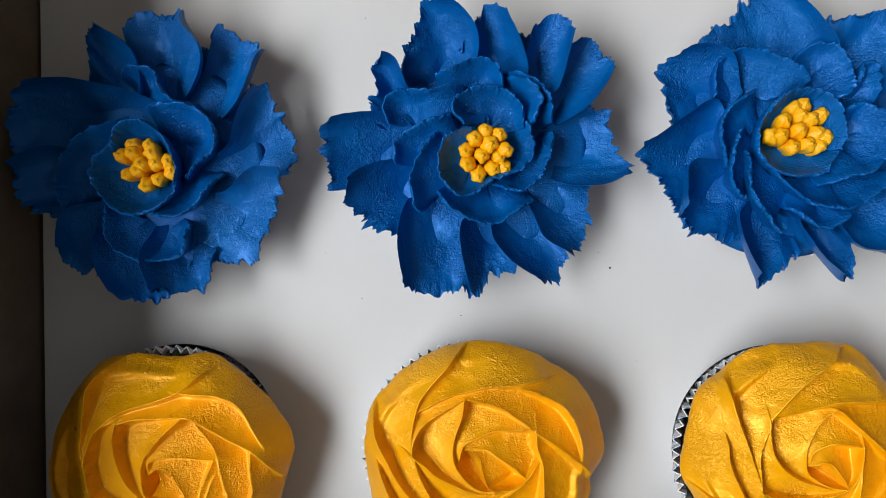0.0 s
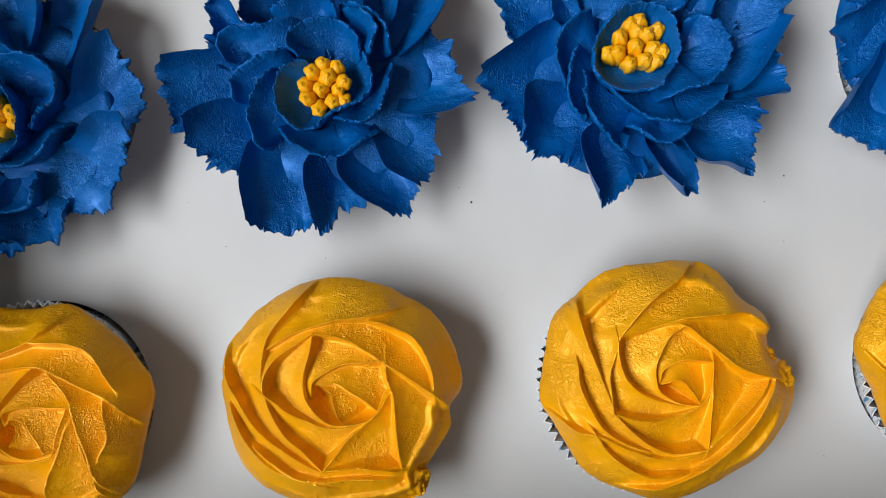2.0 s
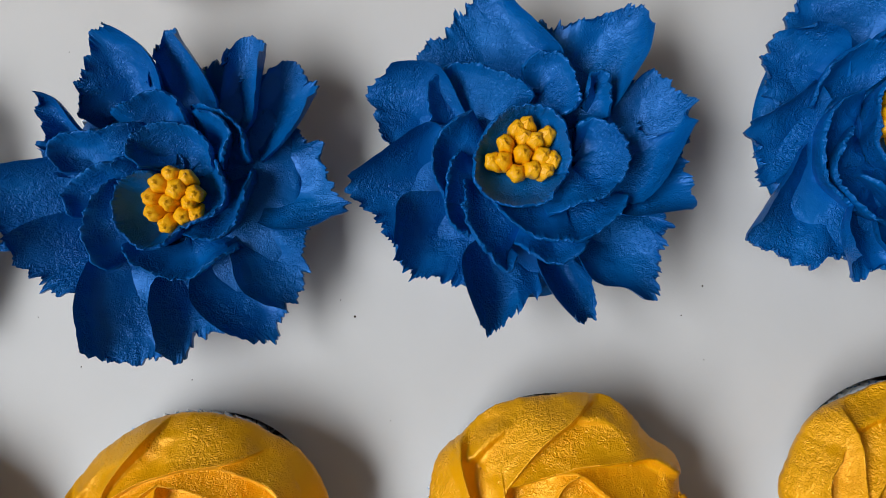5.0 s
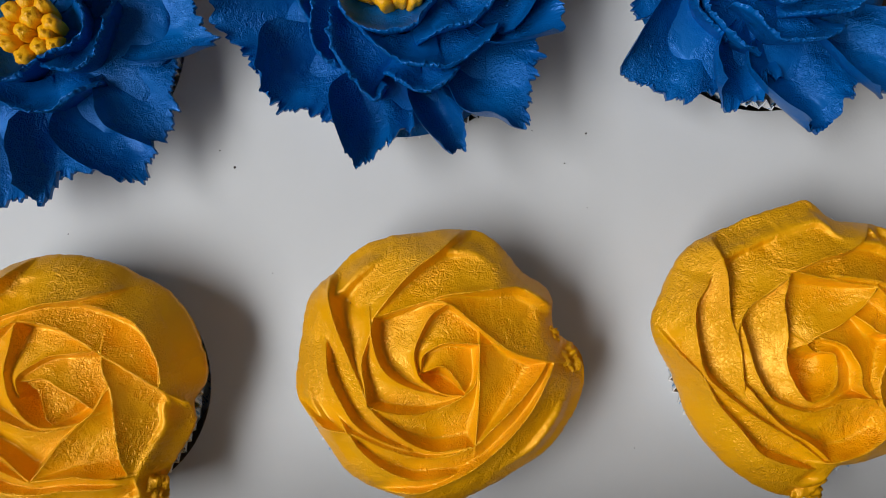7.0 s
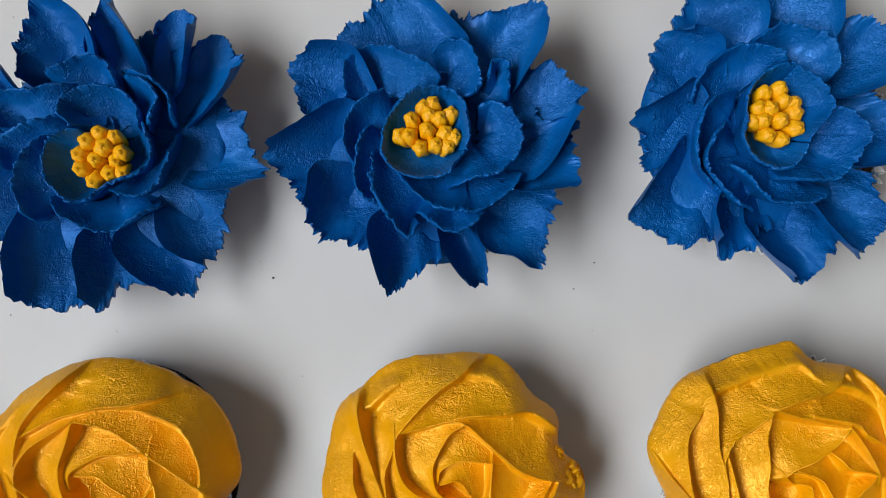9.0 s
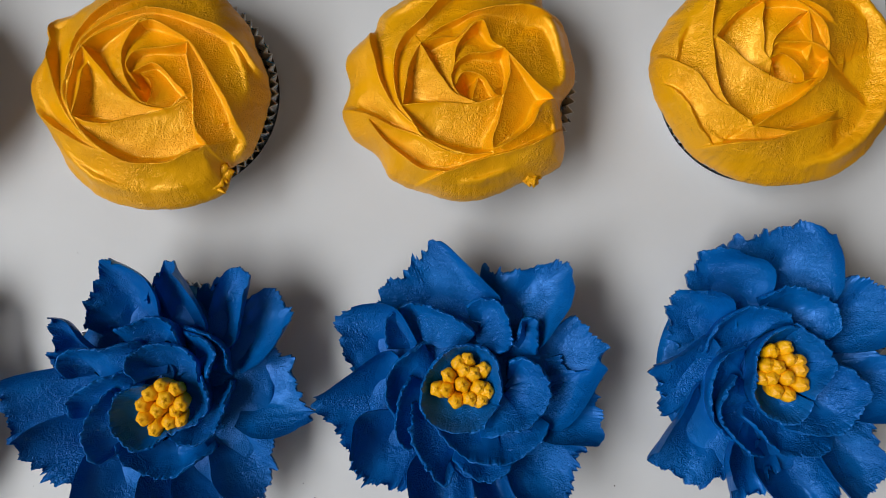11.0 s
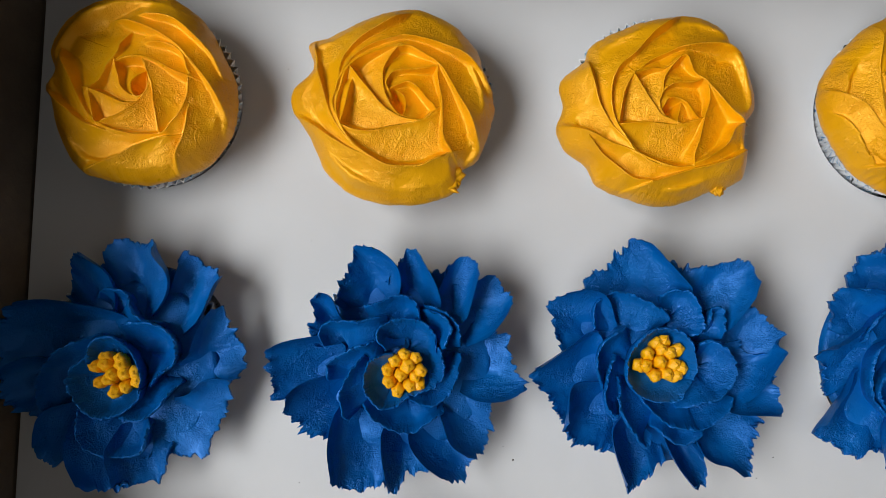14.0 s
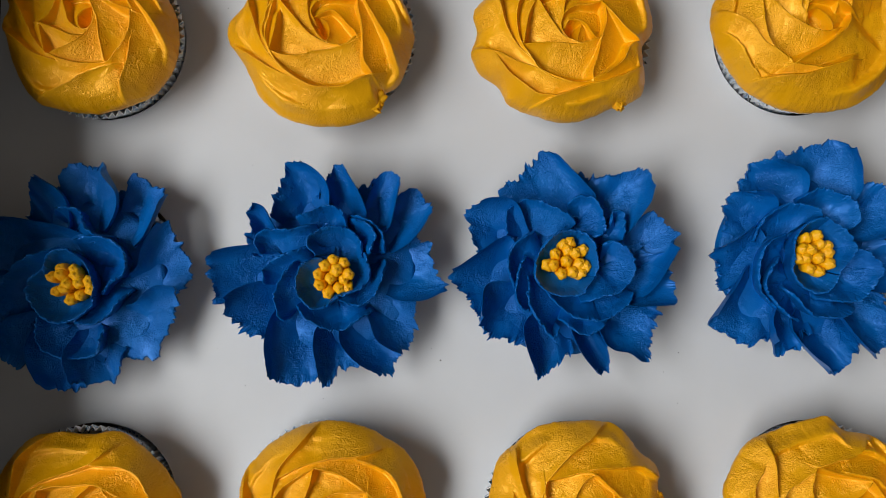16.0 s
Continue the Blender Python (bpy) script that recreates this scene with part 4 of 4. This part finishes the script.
fold(r, (168, 4.0), (121, 5.6), (89, 7.8), (69, 11.6), (59, 13.8))
fold(r, (108, 15.6), (119, 12.3), (131, 9.0), (163, 6.2), (197, 4.1))
fold(r, (160, 20.1), (169, 15.2), (186, 11.0), (211, 8.1), (255, 7.4), (284, 8.5), (310, 9.4))
fold(r, (-120, 22.1), (-107, 16.9), (-85, 13.2), (-63, 11.4), (-38, 11.6), (-21, 11.9))
fold(r, (160, 20.1), (142, 19.0), (128, 17.6), (110, 16.9), (96, 16.9), (75, 15.4), (56, 14.3), (35, 13.6), (13, 12.4))
fold(r, (59, 13.8), (44, 9.8), (22, 7.6))
fold(r, (122, 30.3), (129, 26.8), (144, 23.4), (159, 21.4), (175, 20.0), (189, 20.2), (206, 21.0), (222, 21.3), (235, 20.9), (240, 22.1))
fold(r, (160, 20.1), (140, 18.2), (119, 18.1), (99, 19.0), (82, 21.0), (70, 23.3), (61, 24.9))
fold(r, (-120, 22.1), (-106, 21.0), (-90, 21.2), (-73, 21.1), (-61, 20.8))
fold(r, (171, 35.4), (175, 32.0), (180, 28.9), (187, 25.1), (201, 23.4), (209, 22.8), (222, 21.3), (233, 21.5))
fold(r, (-148, 36.4), (-139, 34.1), (-132, 31.2), (-121, 27.0), (-104, 23.9), (-87, 21.2), (-62, 21.7))
fold(r, (-172, 32.2), (-160, 29.7), (-145, 30.3), (-136, 30.5))
fold(r, (96, 16.9), (75, 16.3), (57, 16.5), (40, 17.0))
ice(r)

# flower, column 3
f = flower((0.1696, -0.0038), 3, 0.19, 0.02, -0.04)
petal(f, "outer", (-132, 24.5), (-122, 31.4), (-108, 39.9), (-98, 33.0), (-91, 26.1))
petal(f, "outer", (-88, 22.4), (-84, 31.1), (-76, 40.3), (-69, 35.5), (-65, 29.9), (-60, 24.1))
petal(f, "outer", (-66, 31.3), (-58, 36.0), (-55, 42.1), (-48, 42.6), (-36, 38.2), (-26, 37.4))
petal(f, "outer", (-33, 25.7), (-27, 32.6), (-20, 40.1), (-9, 38.7), (3, 38.9), (7, 35.4))
petal(f, "outer", (-26, 27.4), (-15, 32.1), (2, 37.2), (13, 42.2), (22, 40.6), (31, 38.9))
petal(f, "outer", (26, 25.2), (32, 32.6), (37, 40.7), (46, 46.6), (54, 43.7), (61, 40.0), (69, 36.9), (78, 34.0))
petal(f, "outer", (60, 27.8), (75, 32.7), (88, 39.5), (95, 45.4), (103, 41.5), (110, 38.1), (120, 38.4), (128, 36.6))
petal(f, "outer", (123, 30.6), (131, 36.8), (139, 40.4), (147, 41.9), (151, 38.3), (162, 34.4))
petal(f, "outer", (145, 24.8), (163, 31.2), (174, 38.4), (179, 42.3), (186, 40.5), (194, 36.9), (206, 35.0))
petal(f, "outer", (-174, 29.2), (-161, 33.2), (-151, 37.6), (-146, 37.8), (-136, 34.2), (-131, 32.8), (-127, 27.6), (-133, 23.9))
petal(f, "standing", (-175, 14.0), (-141, 18.4), (-118, 22.0), (-106, 24.9), (-100, 20.9))
petal(f, "standing", (-145, 10.5), (-115, 12.6), (-89, 16.4), (-67, 19.9), (-57, 22.3), (-35, 24.4), (-22, 25.9))
petal(f, "middle", (-103, 18.0), (-80, 23.8), (-64, 24.0), (-53, 22.6))
petal(f, "middle", (-70, 12.9), (-43, 15.2), (-25, 20.7), (-6, 23.9), (11, 23.9), (27, 20.1), (30, 16.1))
petal(f, "middle", (24, 23.8), (40, 29.4), (47, 27.4), (40, 20.7))
petal(f, "middle", (49, 14.9), (42, 18.8), (50, 23.2), (62, 27.5), (74, 28.0), (83, 25.1))
petal(f, "middle", (74, 17.3), (82, 19.6), (100, 24.3), (114, 29.4), (127, 30.4), (135, 29.2), (145, 24.8))
petal(f, "standing", (124, 18.2), (142, 20.0), (157, 21.4), (174, 21.3), (196, 19.9))
petal(f, "standing", (-203, 15.8), (-182, 17.6), (-160, 20.4), (-148, 21.7), (-135, 20.6))
petal(f, "inner", (-202, 11.7), (-173, 11.8), (-142, 11.0), (-103, 9.7), (-62, 9.6), (-27, 9.6), (-17, 10.3))
petal(f, "inner", (-17, 10.3), (22, 11.8), (52, 14.4), (80, 14.5), (105, 13.4), (133, 12.1), (158, 11.7))
bloom(f)
stamen(f, 92, 9.2)
stamen(f, 78, 10.1)
stamen(f, 121, 7.0)
stamen(f, 154, 4.9)
stamen(f, 86, 3.2)
stamen(f, 59, 6.8)
stamen(f, 48, 9.5)
stamen(f, 23, 5.1)
stamen(f, 7, 6.9)
stamen(f, -146, 2.2)
stamen(f, -22, 2.3)
stamen(f, -16, 5.3)
stamen(f, 160, 7.1)
stamen(f, 81, 7.1)

# flower, column 2
f = flower((0.0840, 0.0019), 2, 0.21, -0.1, 0.06)
petal(f, "outer", (-147, 25.8), (-136, 34.1), (-126, 41.1), (-118, 46.0), (-110, 44.5), (-100, 41.1), (-96, 41.9))
petal(f, "outer", (-108, 23.7), (-102, 33.1), (-96, 41.9), (-91, 37.9), (-89, 36.0), (-76, 35.6))
petal(f, "outer", (-87, 25.1), (-80, 32.8), (-71, 40.2), (-65, 42.8), (-60, 42.3), (-54, 38.0))
petal(f, "outer", (-58, 26.1), (-60, 31.3), (-53, 40.1), (-44, 39.4), (-31, 34.5), (-25, 32.8))
petal(f, "outer", (-29, 22.1), (-28, 28.3), (-21, 37.2), (-12, 43.0), (-10, 39.7), (2, 37.6), (14, 35.9))
petal(f, "outer", (11, 22.4), (15, 30.9), (23, 39.3), (29, 43.6), (36, 43.0), (45, 38.5))
petal(f, "outer", (31, 25.1), (39, 31.5), (49, 41.5), (56, 41.7), (62, 37.1), (61, 34.0), (52, 27.8))
petal(f, "outer", (51, 22.2), (61, 27.4), (73, 33.4), (81, 37.6), (88, 36.3), (90, 32.4), (88, 24.6))
petal(f, "outer", (88, 26.5), (90, 32.4), (98, 37.9), (108, 42.0), (113, 38.2), (119, 35.6), (133, 32.4), (138, 27.0))
petal(f, "outer", (140, 25.0), (133, 32.4), (140, 37.5), (147, 33.4), (157, 32.6), (157, 30.4))
petal(f, "outer", (156, 25.5), (159, 29.0), (166, 38.0), (172, 43.3), (182, 43.2), (193, 43.7), (195, 37.1))
petal(f, "outer", (-173, 22.9), (-172, 31.9), (-166, 39.0), (-158, 41.1), (-149, 37.9), (-135, 34.5), (-139, 31.7))
petal(f, "standing", (104, 16.7), (133, 20.1), (146, 26.9), (156, 28.6), (165, 26.2))
petal(f, "standing", (134, 11.6), (163, 17.4), (177, 23.2), (191, 24.3))
petal(f, "standing", (-196, 12.4), (-176, 16.0), (-157, 21.6), (-140, 25.1), (-135, 25.5))
petal(f, "standing", (-136, 17.9), (-118, 19.9), (-96, 21.9), (-81, 22.5), (-63, 21.0), (-49, 21.6))
petal(f, "standing", (-79, 12.0), (-55, 16.9), (-34, 18.7), (-4, 19.8), (7, 20.5))
petal(f, "standing", (13, 13.6), (28, 18.2), (37, 20.7), (52, 20.8), (67, 19.0))
petal(f, "standing", (13, 20.5), (32, 22.9), (51, 22.2), (69, 20.8))
petal(f, "standing", (63, 15.5), (75, 21.2), (90, 22.7), (111, 21.6), (121, 22.6))
petal(f, "inner", (-238, 4.7), (-193, 9.4), (-165, 12.3), (-143, 14.6), (-117, 15.9), (-100, 14.2), (-77, 10.7))
petal(f, "inner", (-77, 10.7), (-39, 12.9), (-18, 14.6), (5, 13.8), (22, 13.4))
petal(f, "inner", (15, 12.4), (37, 14.6), (63, 15.5), (88, 15.1), (116, 13.9), (129, 11.3), (131, 6.6))
bloom(f)
stamen(f, 67, 3.5)
stamen(f, 21, 5.4)
stamen(f, 148, 2.1)
stamen(f, -15, 2.6)
stamen(f, -157, 4.9)
stamen(f, -89, 3.6)
stamen(f, -42, 6.3)
stamen(f, -127, 7.1)
stamen(f, -99, 9.0)
stamen(f, -69, 7.9)
stamen(f, -20, 7.1)
stamen(f, -52, 9.5)

# flower, column 1
f = flower((-0.0107, 0.0020), 1, 0.27, -0.07, 0)
petal(f, "outer", (31, 24.4), (32, 32.5), (38, 39.1), (44, 46.2), (51, 45.3), (59, 46.5), (65, 43.7), (63, 39.1), (71, 34.6))
petal(f, "outer", (57, 31.5), (63, 37.5), (72, 40.7), (75, 46.0), (83, 45.9), (94, 46.6), (99, 44.2), (102, 39.5), (101, 34.1))
petal(f, "outer", (92, 29.3), (95, 34.4), (102, 39.0), (110, 44.8), (115, 44.1), (117, 38.3), (124, 32.9), (131, 34.4))
petal(f, "outer", (13, 24.2), (25, 29.6), (31, 35.2), (32, 40.7), (21, 38.6), (15, 40.2), (2, 40.5), (-5, 38.3), (-8, 32.3))
petal(f, "outer", (-27, 19.5), (-18, 24.5), (-5, 30.4), (-6, 36.6), (-18, 37.1), (-34, 37.6), (-46, 38.0), (-54, 36.5), (-59, 32.1), (-64, 26.7))
petal(f, "outer", (-97, 26.1), (-87, 37.3), (-79, 37.4), (-71, 37.1), (-61, 31.3), (-64, 26.7))
petal(f, "outer", (-136, 22.4), (-120, 31.5), (-106, 36.9), (-96, 39.1), (-89, 38.2), (-87, 36.3), (-83, 30.6))
petal(f, "outer", (-154, 26.7), (-136, 33.5), (-124, 35.3), (-117, 33.9), (-123, 27.9), (-129, 22.7))
petal(f, "outer", (77, 17.9), (100, 22.0), (120, 27.9), (131, 34.3), (144, 42.0), (157, 44.5), (172, 42.8), (183, 37.8))
petal(f, "outer", (-195, 28.0), (-183, 37.9), (-169, 39.7), (-159, 33.9), (-146, 29.4), (-147, 25.0))
petal(f, "standing", (48, 21.9), (65, 20.0), (77, 22.8), (84, 27.3), (100, 28.9), (106, 26.7))
petal(f, "standing", (-23, 11.9), (-4, 14.4), (7, 18.7), (19, 21.3), (33, 21.8), (49, 20.8), (63, 18.8), (88, 16.1))
petal(f, "standing", (-88, 14.0), (-61, 17.1), (-44, 17.9), (-26, 18.4), (-10, 21.2))
petal(f, "standing", (109, 14.5), (132, 15.6), (153, 19.6), (169, 23.0), (184, 25.8), (201, 26.8), (213, 26.5))
petal(f, "standing", (-141, 15.9), (-122, 23.0), (-109, 26.1), (-91, 27.1), (-73, 26.9), (-60, 19.7))
petal(f, "inner", (-220, 10.4), (-186, 14.4), (-167, 14.8), (-139, 15.1), (-110, 14.6), (-83, 13.0), (-51, 11.6), (-30, 10.1))
petal(f, "inner", (-43, 10.6), (-4, 9.5), (54, 9.8), (90, 12.3), (115, 13.1), (138, 11.4), (154, 9.0))
bloom(f)
stamen(f, 121, 6.9)
stamen(f, 73, 5.4)
stamen(f, 133, 4.9)
stamen(f, 156, 7.3)
stamen(f, 58, 3.8)
stamen(f, 162, 0.7)
stamen(f, 9, 3.0)
stamen(f, -156, 5.8)
stamen(f, -92, 5.7)
stamen(f, -52, 5.5)
stamen(f, 5, 6.2)
stamen(f, -19, 7.3)
stamen(f, -148, 2.4)

# flower, column 4
f = flower((0.2591, -0.0041), 4, 0.24, 0.1, -0.03)
petal(f, "outer", (46, 26.6), (55, 34.7), (64, 40.8), (70, 44.7), (77, 42.7), (85, 40.7), (93, 39.5), (103, 37.0))
petal(f, "outer", (86, 24.4), (90, 31.0), (99, 33.6), (108, 37.4), (117, 38.8), (122, 36.4), (129, 33.4))
petal(f, "outer", (118, 24.7), (126, 30.9), (134, 34.4), (143, 33.4), (153, 31.3), (159, 30.4))
petal(f, "outer", (146, 22.2), (160, 26.0), (169, 31.4), (175, 34.8), (182, 32.9), (190, 33.0), (199, 33.0))
petal(f, "outer", (-175, 21.3), (-162, 29.9), (-153, 39.6), (-149, 43.7), (-142, 42.4), (-133, 40.5), (-128, 39.2), (-121, 34.8), (-126, 28.2))
petal(f, "outer", (-129, 26.4), (-121, 33.1), (-116, 36.6), (-103, 35.6), (-99, 32.4))
petal(f, "outer", (-111, 26.6), (-101, 33.4), (-91, 39.3), (-85, 43.3), (-77, 43.3), (-74, 39.2), (-65, 36.6))
petal(f, "outer", (-70, 28.5), (-69, 33.0), (-67, 38.7), (-59, 41.2), (-49, 40.9), (-40, 36.6))
petal(f, "outer", (-36, 23.8), (-28, 30.9), (-17, 37.1), (-5, 37.8), (5, 33.6))
petal(f, "outer", (14, 16.2), (11, 26.0), (15, 35.4), (22, 39.8), (34, 40.1), (44, 36.0), (50, 31.2))
petal(f, "middle", (30, 17.2), (37, 21.6), (51, 24.7), (66, 25.0), (80, 24.5), (95, 21.6))
petal(f, "standing", (69, 14.8), (89, 18.1), (113, 20.6), (130, 21.5), (148, 21.3), (160, 20.3))
petal(f, "standing", (-224, 11.7), (-207, 15.5), (-187, 18.4), (-166, 20.7), (-150, 22.7), (-136, 22.9), (-123, 22.9))
petal(f, "standing", (-181, 11.8), (-166, 16.5), (-152, 20.8), (-138, 21.9), (-118, 23.6), (-103, 24.1))
petal(f, "standing", (-135, 15.6), (-113, 18.0), (-97, 21.6), (-82, 22.7), (-68, 23.9), (-56, 23.5))
petal(f, "middle", (-90, 15.5), (-67, 18.3), (-48, 22.2), (-25, 23.1), (-13, 23.4), (1, 18.5), (8, 14.0))
petal(f, "inner", (-190, 7.4), (-153, 10.0), (-123, 11.8), (-90, 13.3), (-71, 12.8), (-48, 10.6))
petal(f, "inner", (-46, 10.0), (5, 13.8), (24, 14.0), (49, 13.8), (69, 14.8))
petal(f, "inner", (63, 14.5), (87, 12.7), (123, 10.3), (155, 8.4), (182, 7.4))
bloom(f)
stamen(f, -256, 6.8)
stamen(f, -287, 7.6)
stamen(f, -304, 4.9)
stamen(f, -245, 2.4)
stamen(f, -169, 3.0)
stamen(f, -35, 1.6)
stamen(f, 8, 5.7)
stamen(f, -31, 6.2)
stamen(f, -114, 4.9)
stamen(f, -74, 6.1)
stamen(f, -171, 5.2)
stamen(f, -216, 4.5)
stamen(f, -328, 6.2)

# ---------------------------------------------------------------- crumbs on the tray
def crumb(x, y, mm):
    bm = bmesh.new()
    bmesh.ops.create_icosphere(bm, subdivisions=1, radius=mm / 1000)
    for v in bm.verts:
        v.co *= 1 + 0.4 * noise.noise(v.co * 900 + Vector((x * 90, y * 90, 0)))
        v.co.z = max(v.co.z * 0.6, -mm / 2500)
    ob = link("crumb", bm, CRUMB)
    ob.location = (x, y, mm / 2500)
    return tagged(ob, "tiny dark cake crumb on the white tray", "crumb", "crumbs on the tray")


CRUMBS = ((0.1216, -0.0359, 0.35), (0.1183, -0.0310, 0.2), (0.2150, -0.0385, 0.25), (0.0445, -0.0410, 0.22), (0.0750, -0.0480, 0.18),
          (0.2010, -0.0360, 0.15), (0.2130, -0.0580, 0.15), (0.2085, -0.0456, 0.2), (0.2180, -0.1230, 0.18), (0.0340, -0.0260, 0.15),
          (0.1280, -0.0650, 0.15), (0.0510, 0.0460, 0.16), (0.0440, 0.1110, 0.2))
for cx, cy, size in CRUMBS:
    crumb(cx, cy, size)
